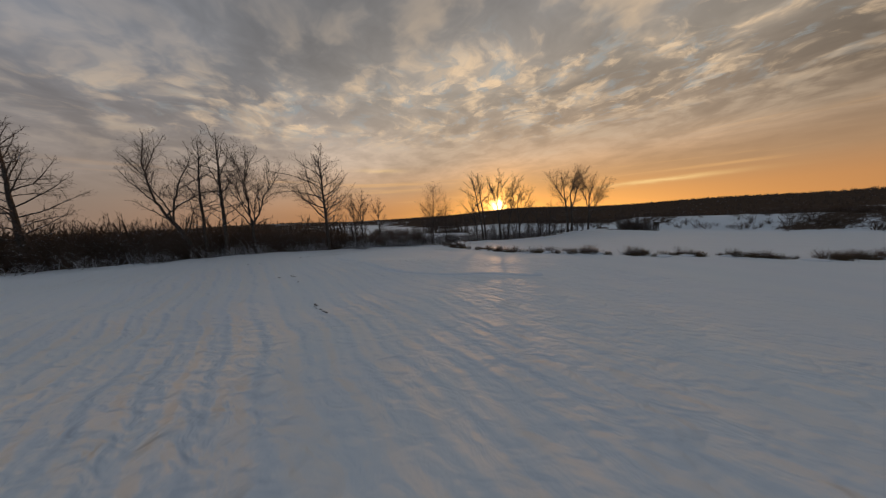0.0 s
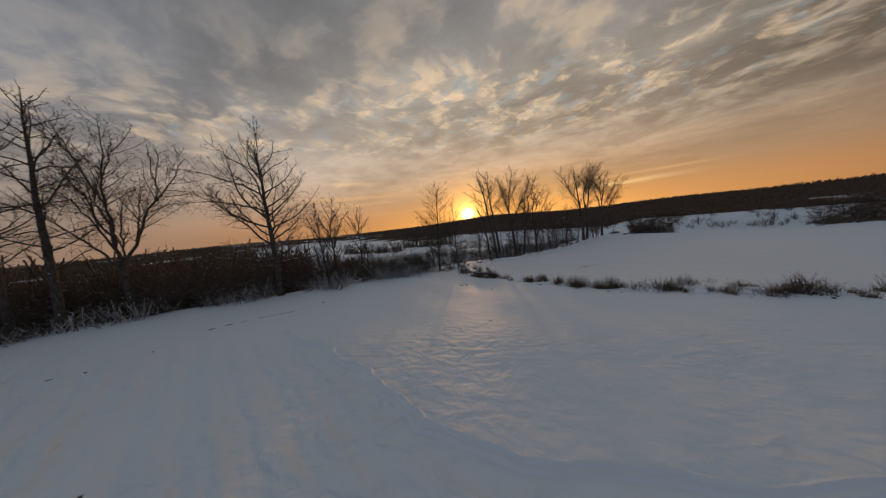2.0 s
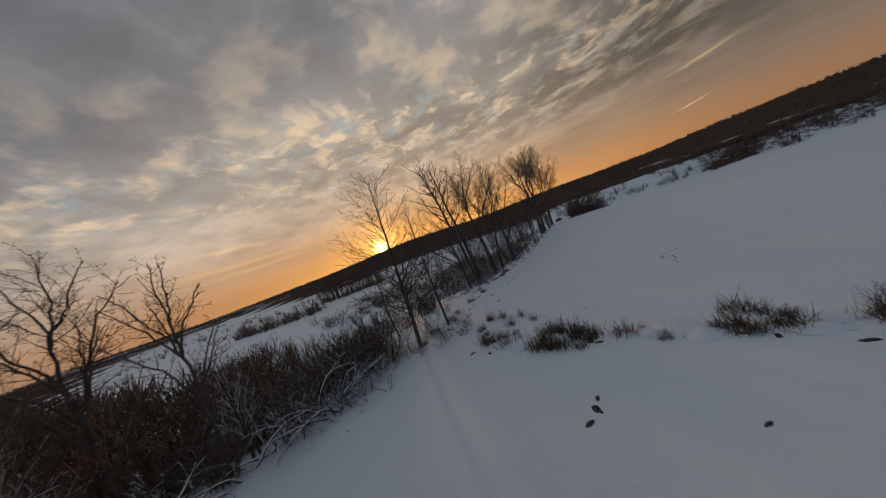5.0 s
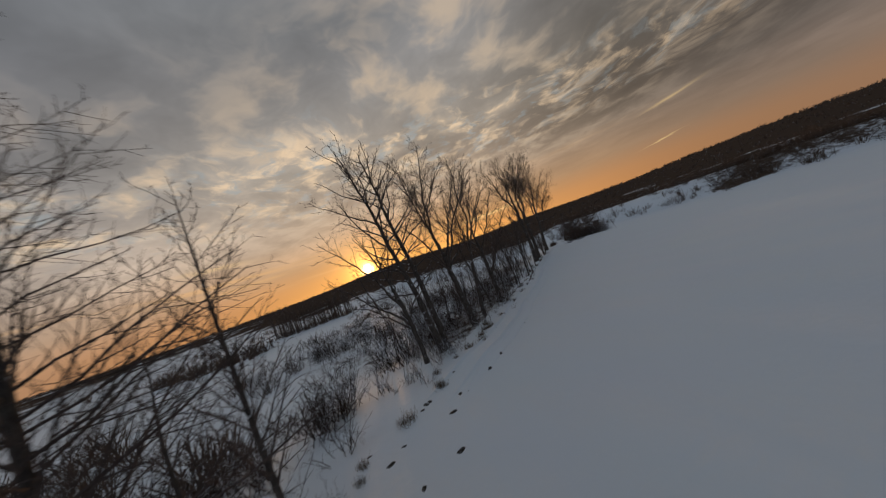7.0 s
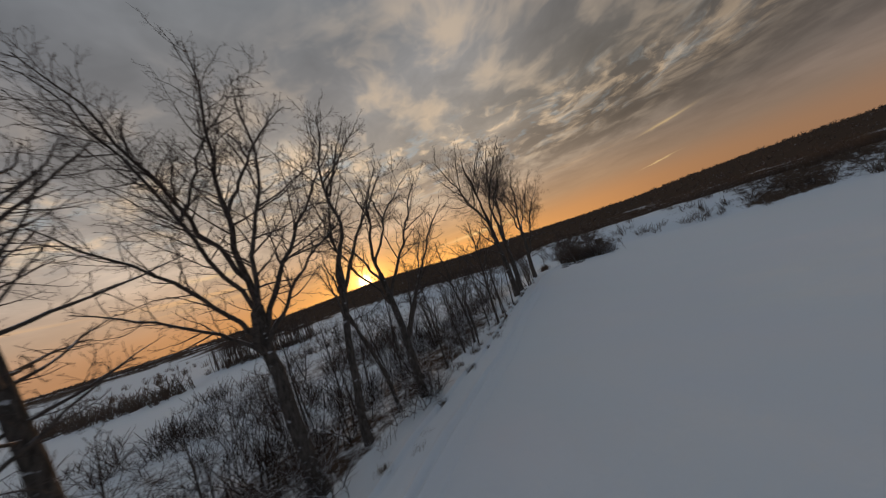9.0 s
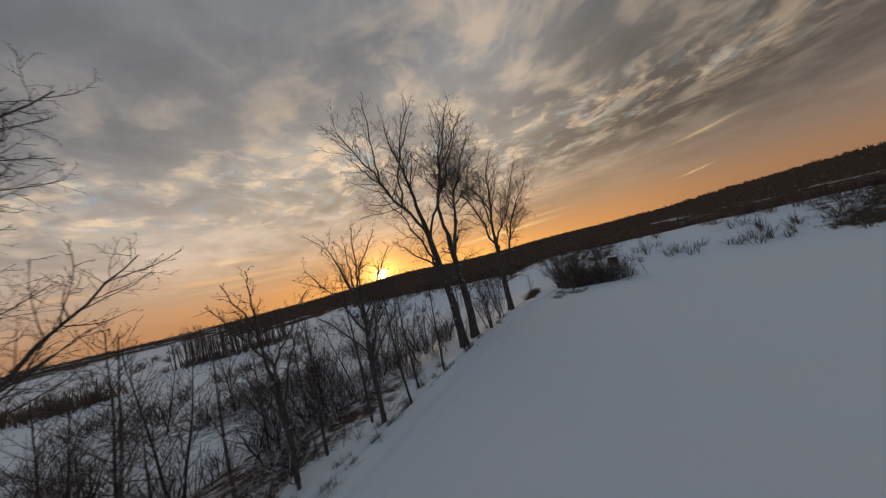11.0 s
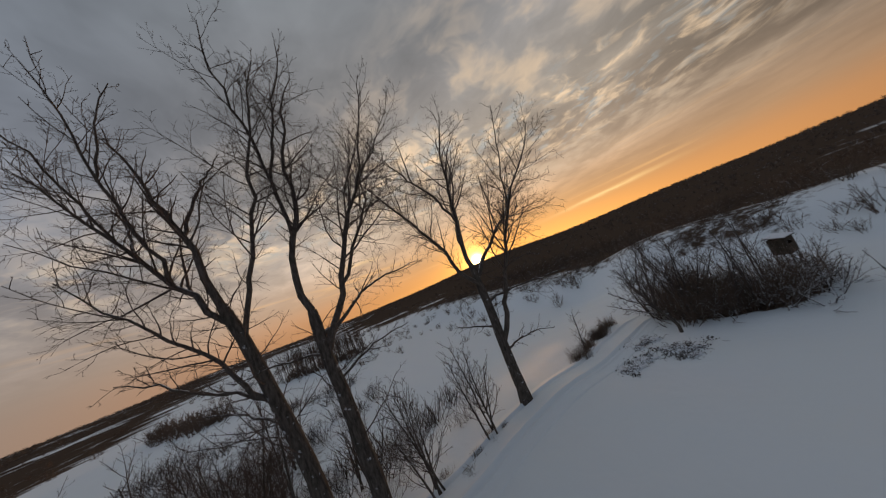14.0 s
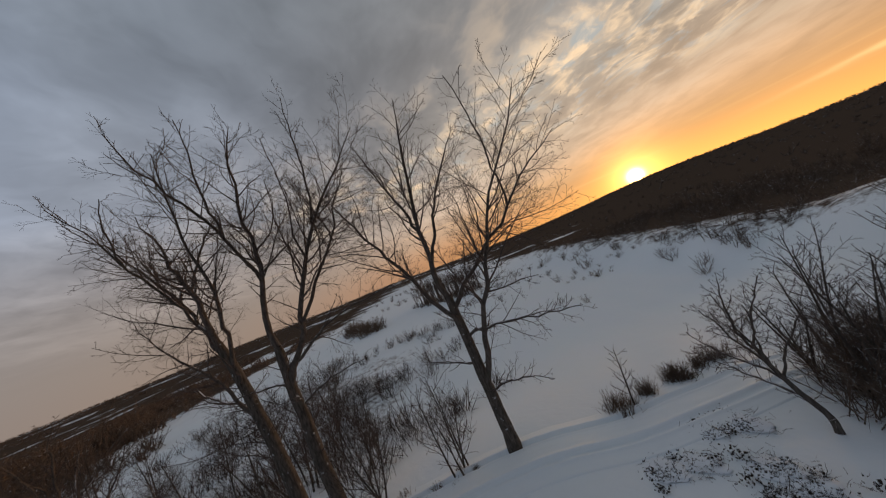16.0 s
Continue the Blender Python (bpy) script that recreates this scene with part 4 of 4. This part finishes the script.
scattered("scrub_wood", "dense brown leafless scrub wood filling the hollow behind the hedge", [(x, y, q * (.62 + .7 * float(smooth(90, 70, side(x, y, HEDGE_A, HEDGE_B)[1])))) for x, y, q in scrub_spots(430, hedge_wood, (-110, -12, -5, 100), 1.5, 2.3)], ROUGH, BRUSH, 11)
scattered("bank_scrub", "dark leafless shrubs on a snowy bank", scrub_spots(680, bank_scrub, (-10, 150, 10, 190), .6, 1.35), LIGHT, BRUSH, 2)
scattered("slope_scrub", "snow-dusted leafless scrub on the slope below the trees", scrub_spots(330, slope_scrub, (-45, 35, 40, 130), .55, 1.25), [thin_bush(370 + i) for i in range(2)] + LIGHT, SNOWY_TWIG, 8)
belt = []
for _ in range(900):
    x, y = rng.uniform(-15, 75), rng.uniform(108, 165)
    if noise.noise((x * .07, y * .11, 6.0)) + .4 * noise.noise((x * .25, y * .25, 2.0)) + (y - 130) / 90 > rng.uniform(-.05, .3):
        belt.append((x, y, rng.uniform(.35, 1.0)))
def edge_brush(x, y):
    d, s = side(x, y, BANK_A, BANK_B)
    return 1.5 < d < 22 and 20 < s < 75 and noise.noise((x * .13, y * .13, 4.0)) > -.22


scattered("edge_brush", "thick dark brush along the far edge of the snowy field", scrub_spots(270, edge_brush, (50, 125, 15, 100), .45, .95), ROUGH, BRUSH, 12)
scattered("low_shrubs", "low dark shrubs dotted over the snowy valley ground", belt[:280], LIGHT, BRUSH, 9)
scattered("valley_hedge", "line of bare bushes across the valley field", [(-60 + 26 * f + rng.normal(0, 1.2), 121 - 5 * f + rng.normal(0, 2.0), rng.uniform(.5, 1.5) * (1 + .5 * math.sin(f * 23))) for f in np.linspace(0, 1, 80)], ROUGH, BRUSH, 3)
scattered("plantation", "small wood of straight bare trunks on the valley field", [(rng.uniform(-40, -15), rng.uniform(136, 146), rng.uniform(.6, .95)) for _ in range(230)], TALL_STEMS, FAR_WOOD, 4)
mid_spots = [(rng.uniform(-41, -14), rng.uniform(135, 147), rng.uniform(.5, 1.1)) for _ in range(70)]
for _ in range(1250):
    a, r = radians(rng.uniform(-115, 100)), rng.uniform(88, 300)
    x, y = 10 + r * math.sin(a), 60 + r * math.cos(a)
    busy = math.sin(a * 9 + r * .035) + math.sin(a * 4 - r * .06) + (0.9 if -.2 < a < 1.2 else .45 if a < -.5 else 0) * min(1, (r - 80) / 60)
    if busy > rng.uniform(-.3, 1.4) and (r > 125 or a > -.1):
        mid_spots.append((x, y, rng.uniform(.8, 1.7)))
scattered("valley_scrub", "patches of bare scrub on the snowy valley floor", mid_spots, ROUGH, BRUSH, 5)
west_spots = []
for _ in range(1500):
    x, y = rng.uniform(-210, -78), rng.uniform(30, 150)
    if noise.noise((x * .02, y * .02, 11.0)) + (-90 - x) / 160 > rng.uniform(-.35, .15) and y < 60 - .55 * (x + 78):
        west_spots.append((x, y, rng.uniform(.9, 1.7)))
scattered("west_wood", "belt of dark leafless wood across the low ground", west_spots, CANOPY, FAR_WOOD, 10)
far_spots = []
for _ in range(9000):
    a, r = radians(rng.uniform(-125, 110)), 180 + 670 * rng.random() ** .7
    edge = 400 - 220 * float(smooth(-5, 28, math.degrees(a)))
    x, y = 10 + r * math.sin(a), 60 + r * math.cos(a)
    stand = noise.noise((x * .013, y * .013, 5.0)) + .5 * noise.noise((x * .04, y * .04, 9.0)) + (r - edge) / 260
    if 58 < math.degrees(a) < 92 and r < 480:
        stand += .35
    if r > edge * rng.uniform(.85, 1.1) and stand > rng.uniform(-.35, .1):
        far_spots.append((x, y, rng.uniform(.9, 1.7) * (1 + .35 * noise.noise((x * .02, y * .02, 1.0)))))
for _ in range(120):
    a = radians(rng.choice((50, 60, 74)) + rng.normal(0, 2.2))
    r = rng.uniform(640, 740)
    far_spots.append((10 + r * math.sin(a), 60 + r * math.cos(a), rng.uniform(1.7, 2.7)))
scattered("far_woods", "dark leafless forest on the far hills", far_spots, CANOPY, FAR_WOOD, 6)
under = []
for _ in range(90):
    s, d = rng.uniform(9, 48), .3 + 10 * rng.random() ** 1.4
    x, y = ROW_A + np.array((.707, .707)) * s + np.array((-.707, .707)) * d
    under.append((x, y, rng.uniform(.35, .95)))
for _ in range(34):
    under.append((rng.uniform(-13, -8), rng.uniform(43.5, 47.5), rng.uniform(.25, .6)))
scattered("undergrowth", "tangle of bare stems and snow-dusted weeds under the trees", under, [thin_bush(360 + i) for i in range(4)], SNOWY_TWIG, 7)

# ---- dry grass along the strip between the fields ----


def tuft_mesh(seed, blades, height, spread, mat=None):
    rng = np.random.default_rng(seed)
    polys = []
    for _ in range(blades):
        p = np.array((rng.normal(0, spread * .35), rng.normal(0, spread * .35), -.05))
        d = np.array((rng.normal(0, .24), rng.normal(0, .24), 1))
        polys.append((shoot(rng, p, d, height * rng.uniform(.4, 1.15), 4, .12, -.06), np.linspace(.010, .004, 4)))
    v, f = tubes(polys, 3)
    return mesh_from("grass_tuft", v, f, mat or GRASS)


TUFTS = [tuft_mesh(400 + i, 95, .55, .62) for i in range(4)]
WEEDS = [tuft_mesh(410 + i, 60, .85, .5, BRUSH) for i in range(3)]
rng = np.random.default_rng(23)
strip = np.array([(-8.5, 41.6), (-5, 38.2), (.6, 31.8), (3.4, 29.8), (7.2, 26.6), (13.5, 26.4), (19, 26), (24, 26), (31, 27.5), (44, 30)])
cum = np.concatenate([[0], np.cumsum(np.linalg.norm(np.diff(strip, axis=0), axis=1))])
for i in range(290):
    s = cum[-1] * rng.random() ** 1.1
    if noise.noise((s * .35, 2.0, 0)) + .42 < rng.random() * .55:
        continue
    x, y = (np.interp(s, cum, strip[:, j]) + rng.normal(0, .42) for j in range(2))
    kind = TUFTS[i % 4] if i % 5 < 3 else WEEDS[i % 3]
    ob = new("grass_tuft" if i % 5 < 3 else "dry_weed", kind)
    ob.location, ob.rotation_euler = (x, y, gz(x, y)), (0, 0, rng.random() * 6.3)
    ob.scale = (rng.uniform(.45, 1.1),) * 3
    tagged(ob, "clump of dry grass poking through snow" if i % 5 < 3 else "dry brown weed stalks in the snow", "grass", "strip grass", kind="stuff")
for i in range(10):
    ob = new("dry_weed", WEEDS[i % 3])
    x, y = -6.9 + rng.normal(0, 1.0), 42.8 + rng.normal(0, .8)
    ob.location, ob.rotation_euler, ob.scale = (x, y, gz(x, y)), (0, 0, rng.random() * 6.3), (rng.uniform(.35, .75),) * 3
    tagged(ob, "tall dry weed stalks at the field corner", "grass", "corner weeds", kind="stuff")
for i in range(16):
    x, y = 4.6 + rng.normal(0, 1.4), 30.2 + rng.normal(0, .6)
    place(SNOW_BUSH[i % 4], "snowy_bush", "low snow-covered tangle of weeds between the fields", "bush", "strip weeds", x, y, rng.uniform(.3, .55), rng.random() * 6.3)
# weeds by the track mouth and along the row
for i in range(26):
    f = rng.random()
    ob = new("dry_weed", WEEDS[i % 3])
    x, y = 28.0 + 4.4 * f + rng.normal(0, .22), 83.4 + 5.4 * f + rng.normal(0, .22)
    ob.location, ob.rotation_euler, ob.scale = (x, y, gz(x, y)), (0, 0, rng.random() * 6.3), (rng.uniform(.7, 1.0),) * 3
    tagged(ob, "dry dark weed stalks in a short row", "grass", "track weeds", kind="stuff")
for i in range(60):
    s, d = rng.uniform(-2, 48), rng.normal(-.4, .5)
    x, y = ROW_A + np.array((.707, .707)) * s + np.array((-.707, .707)) * d
    ob = new("grass_tuft", TUFTS[i % 4])
    ob.location, ob.rotation_euler, ob.scale = (x, y, gz(x, y)), (0, 0, rng.random() * 6.3), (rng.uniform(.35, .75),) * 3
    tagged(ob, "small tuft of dry grass at the field edge", "grass", "edge grass", kind="stuff")


# ---- snow relief, bare soil, brushwood ----


def lump_mesh(name, seed, mat, flat=.35):
    bm = bmesh.new()
    bmesh.ops.create_icosphere(bm, subdivisions=3, radius=1)
    for v in bm.verts:
        q = v.co * 1.4 + Vector((seed * 3.1, 0, 0))
        v.co *= 1 + .5 * (noise.noise(q)) + .2 * noise.noise(q * 3)
        v.co.z *= flat
    me = bpy.data.meshes.new(name)
    bm.to_mesh(me)
    bm.free()
    me.polygons.foreach_set("use_smooth", np.full(len(me.polygons), True))
    me.materials.append(mat)
    return me


CLODS = [lump_mesh("soil_clod", i, SOIL, .4) for i in range(4)]
HUMMOCKS = [lump_mesh("snow_hummock", 10 + i, SNOW, .5) for i in range(4)]
rng = np.random.default_rng(31)


def clod(x, y, size, stretch=1.0, turn=0.0):
    ob = new("soil_clod", CLODS[int(rng.integers(4))])
    ob.location, ob.rotation_euler = (x, y, gz(x, y) + .0), (0, 0, turn)
    ob.scale = (size * stretch * .85, size * .7, size * .5)
    tagged(ob, "dark bare earth showing through the snow", "soil", "bare soil patches")


for x, y, s in ((-15.5, 33.1, .04), (-16.1, 33.0, .04), (-14.3, 33.6, .04), (-12.8, 33.6, .04), (-14.8, 39.8, .04), (-17.8, 34.8, .04), (-24.0, 21.3, .07), (-23.0, 21.7, .06), (-22.3, 23.5, .05), (-7.8, 35.2, .12), (-8.3, 34.9, .1), (-7.5, 35.5, .08), (-5.9, 33.0, .07), (-6.6, 25.0, .05), (-4.9, 41.8, .05), (-3.2, 40.7, .04), (-4.3, 41.2, .03)):
    clod(x, y, s, 1.9, 2.39 if x < -13 and y < 17 else rng.random() * 3)
for x0, y0, x1, y1 in ((-8.5, 10.6, -7.9, 10.1), (-7.7, 10.0, -6.9, 9.3), (-15.1, 16.8, -14.0, 15.8), (-15.0, 16.6, -14.3, 15.95), (-12.95, 14.9, -12.65, 14.5), (-15.5, 15.95, -15.25, 15.7), (-22.5, 26.5, -22.2, 26.6), (-21.9, 27.0, -21.3, 27.7), (-20.8, 28.1, -19.0, 30.0), (-18.9, 30.8, -18.4, 31.4), (-18.0, 32.1, -17.8, 32.5), (-17.4, 32.7, -16.8, 32.8)):
    ln, turn = math.hypot(x1 - x0, y1 - y0), math.atan2(y1 - y0, x1 - x0)
    for f in np.arange(0, ln, .22) / ln:
        if rng.random() < .75:
            clod(x0 + (x1 - x0) * f + rng.normal(0, .05), y0 + (y1 - y0) * f + rng.normal(0, .05), rng.uniform(.03, .085), rng.uniform(1.2, 2.8), turn + rng.normal(0, .3))
trail = np.array([(6.1, 42.9), (5.2, 42.9), (4.3, 42.9), (3.7, 42.5), (4.4, 42.4), (3.9, 41.8), (3.2, 41.4), (2.8, 40.8)]) + (.6, .15)
for a, b in zip(trail[:-1], trail[1:]):
    for f in (0, .33, .66):
        q = a + (b - a) * f + rng.normal(0, .05, 2)
        clod(q[0], q[1], rng.uniform(.03, .07), 2.2, math.atan2(*(b - a)[::-1]) + rng.normal(0, .2))
for i in range(60):
    s = cum[-1] * rng.random() ** 1.2
    x, y = (np.interp(s, cum, strip[:, j]) - .45 + rng.normal(0, .3) for j in range(2))
    clod(x, y, rng.uniform(.04, .11), 1.9, rng.random() * 3)
for i in range(40):
    s, d = rng.uniform(0, 16), rng.normal(-1.5, .7)
    x, y = ROW_A + np.array((.707, .707)) * s + np.array((-.707, .707)) * d
    clod(x, y, rng.uniform(.04, .13), 1.5, rng.random() * 3)
for i in range(46):
    s = cum[-1] * rng.random()
    x, y = (np.interp(s, cum, strip[:, j]) + rng.normal(0, .4) for j in range(2))
    ob = new("snow_hummock", HUMMOCKS[i % 4])
    ob.location, ob.rotation_euler = (x, y, gz(x, y)), (0, 0, rng.random() * 6.3)
    q = rng.uniform(.25, .6)
    ob.scale = (q * 1.4, q, q * .55)
    tagged(ob, "rounded hummock of snow over grass", "snow", "strip hummocks")


def brush_pile(x, y, size, seed):
    rng = np.random.default_rng(seed)
    root = new("brushwood_pile")
    root.location = (x, y, gz(x, y))
    tagged(root, "flat heap of cut branches half buried in snow", "brushwood", "brushwood piles")
    sticks, base = [], 0
    for _ in range(150):
        a = rng.normal(.5, 1.3)
        p = np.array((rng.normal(0, size * .5), rng.normal(0, size * .34), rng.uniform(-.02, .05)))
        d = np.array((math.cos(a), math.sin(a), rng.normal(.0, .25)))
        sticks.append((shoot(rng, p, d, rng.uniform(.10, .34), 4, .35, -.03), np.linspace(.009, .004, 4)))
    v, f = tubes(sticks, 3)
    tagged(part("brushwood", mesh_from("brushwood", v, f, SNOWY_TWIG), root), kind="stuff")
    # crumpled dark leaves and bark, in clumps
    core = rng.normal(0, 1, (9, 2)) * (size * .45, size * .28)
    vs, fs = [], []
    for _ in range(210):
        c = core[rng.integers(9)] + rng.normal(0, .13, 2)
        n = 5
        ang = np.sort(rng.random(n)) * 6.283
        rr = rng.uniform(.012, .045) * rng.uniform(.6, 1.4, n)
        tilt = rng.normal(0, .5, 2)
        ring = np.stack([np.cos(ang) * rr, np.sin(ang) * rr], -1)
        z = ring @ tilt + rng.uniform(.01, .07)
        low = np.concatenate([ring * .7 + c, (z - .03)[:, None]], 1)
        top = np.concatenate([ring + c, z[:, None]], 1)
        vs += [low, top, np.array([[c[0], c[1], z.mean() + .02]])]
        for k in range(n):
            m = (k + 1) % n
            fs += [(base + k, base + m, base + n + m), (base + k, base + n + m, base + n + k), (base + n + k, base + n + m, base + 2 * n)]
        base += 2 * n + 1
    tagged(part("leaf_litter", mesh_from("leaf_litter", np.concatenate(vs), fs, LITTER), root), kind="stuff")
    hm = part("snow_cap", HUMMOCKS[seed % 4], root)
    hm.scale = (size * .8, size * .5, .10)


for i, (x, y, s) in enumerate(((29.4, 80.9, .9), (30.4, 81.4, .8), (31.5, 83.4, 1.0), (30.8, 82.8, .7), (31.9, 81.6, .8), (32.5, 81.2, .8), (32.0, 80.6, .6))):
    brush_pile(x, y, s, 500 + i)

# ---- the raised hide ----


def box_mesh(name, sx, sy, sz, mat, bevel=.008):
    bm = bmesh.new()
    bmesh.ops.create_cube(bm, size=1)
    bmesh.ops.scale(bm, vec=(sx, sy, sz), verts=bm.verts)
    bmesh.ops.bevel(bm, geom=bm.edges[:], offset=bevel, segments=1, affect="EDGES")
    me = bpy.data.meshes.new(name)
    bm.to_mesh(me)
    bm.free()
    me.materials.append(mat)
    return me


def raised_hide(x, y, turn):
    root = new("hunting_hide")
    root.location, root.rotation_euler = (x, y, gz(x, y) - .1), (0, 0, turn)
    tagged(root, "small dark wooden hunting hide on stilts with a snowy roof", "hide")

    def put(name, me, loc, rot=(0, 0, 0), label=""):
        ob = part(name, me, root, label)
        ob.location, ob.rotation_euler = loc, rot
        return ob

    leg = box_mesh("leg", .10, .10, 1.9, BOARD)
    root.scale = (.64, .64, .74)
    for sx in (-1, 1):
        for sy in (-1, 1):
            put("leg", leg, (sx * .68, sy * .62, .92), (sy * .06, -sx * .06, 0))
    put("floor", box_mesh("floor", 1.55, 1.45, .06, BOARD), (0, 0, 1.85))
    plank = box_mesh("plank", 1.5, .025, .155, BOARD, .006)
    plank_s = box_mesh("plank", .025, 1.4, .155, BOARD, .006)
    for i in range(9):
        z = 1.96 + i * .162
        if i in (5, 6):
            short = box_mesh("plank", .34, .025, .155, BOARD, .006)
            for sx in (-1, 1):
                put("plank", short, (sx * .58, -.69, z))
        else:
            put("plank", plank, (0, -.69, z))
        put("plank", plank, (0, .69, z))
        put("plank", plank_s, (-.75, 0, z))
        put("plank", plank_s, (.75, 0, z))
    put("roof", box_mesh("roof", 1.85, 1.8, .06, BOARD), (0, 0, 3.46), (.10, 0, 0))
    put("roof_snow", box_mesh("roof_snow", 1.86, 1.8, .12, SNOW, .05), (0, 0, 3.55), (.10, 0, 0), "layer of snow on the roof")
    rail = box_mesh("ladder_rail", .06, .06, 2.6, BOARD)
    for sy in (-.25, .25):
        put("ladder_rail", rail, (1.25, sy, .95), (0, -.45, 0))
    rung = box_mesh("rung", .04, .56, .04, BOARD)
    for i in range(6):
        put("rung", rung, (1.75 - i * .17, 0, .1 + i * .34))
    brace = box_mesh("brace", 1.9, .05, .07, BOARD)
    put("brace", brace, (0, -.68, .95), (0, .75, 0))
    put("brace", brace, (0, -.72, .95), (0, -.75, 0))


raised_hide(45.0, 88.6, .35)

# ---- wheel track beside the tree row ----


def wheel_track():
    u = np.array((.707, .707))
    n = np.array((-.707, .707))
    xs = np.linspace(-1.4, 1.4, 71)
    rut = .13 * np.exp(-(xs / 1.1) ** 4) - .125 * np.exp(-((np.abs(xs) - .60) / .13) ** 4)
    rut = rut + .05 * np.exp(-((np.abs(xs) - .82) / .07) ** 2) + .03 * np.exp(-((np.abs(xs) - .40) / .06) ** 2)
    rut[[0, 1, -2, -1]] = -.06, -.03, -.03, -.06
    ss = np.arange(4, 66, .35)
    verts = []
    for s in ss:
        fade = float(smooth(4, 14, s) * smooth(66, 58, s))
        c = ROW_A + u * s - n * (1.15 + .35 * float(smooth(34, 44, s)) + .9 * float(smooth(48, 56, s)) + .3 * math.sin(s * .11) + .1 * math.sin(s * .5))
        for a, h in zip(xs, rut):
            p = c + n * a
            jig = .012 * noise.noise((p[0] * 2.2, p[1] * 2.2, 0))
            verts.append((p[0], p[1], gz(*p) + h * fade - .07 * (1 - fade) + jig * 2.0 * fade + .01 * noise.noise((p[0] * 7, p[1] * 7, 3)) + .022))
    me = mesh_from("wheel_track", verts, grid_faces(len(ss), len(xs))[:, ::-1], SNOW_FIELD)
    tagged(new("wheel_track", me), "double wheel ruts pressed into the snow", "track", kind="structure")


wheel_track()


def animal_trail(points):
    """A narrow trodden furrow through the snow, wandering from point to point."""
    pts = np.array(points)
    leg = np.concatenate([[0], np.cumsum(np.linalg.norm(np.diff(pts, axis=0), axis=1))])
    ss = np.arange(0, leg[-1], .16)
    line = np.stack([np.interp(ss, leg, pts[:, k]) for k in range(2)], -1)
    line += np.stack([.12 * np.sin(ss * 2.1) + .05 * np.sin(ss * 6.3), .10 * np.cos(ss * 1.7)], -1)
    d = np.gradient(line, axis=0)
    d /= np.linalg.norm(d, axis=1)[:, None]
    xs = np.linspace(-.22, .22, 13)
    rim = .07 * np.exp(-((np.abs(xs) - .11) / .045) ** 2) - .008
    rim[[0, -1]] = -.04
    verts = []
    for (x, y), (dx, dy) in zip(line, d):
        for a, h in zip(xs, rim):
            px, py = x - dy * a, y + dx * a
            verts.append((px, py, gz(px, py) + .012 + h * (1 + .8 * noise.noise((px * 3, py * 3, 1)))))
    me = mesh_from("animal_trail", verts, grid_faces(len(ss), len(xs))[:, ::-1], SNOW_FIELD)
    tagged(new("animal_trail", me), "thin winding animal trail pressed into the snow", "track", kind="structure")


animal_trail(((-16.9, 25.0), (-13.3, 22.8), (-9.8, 19.8), (-8.6, 18.4), (-6.7, 17.7), (-3.0, 17.2), (2.5, 17.0)))
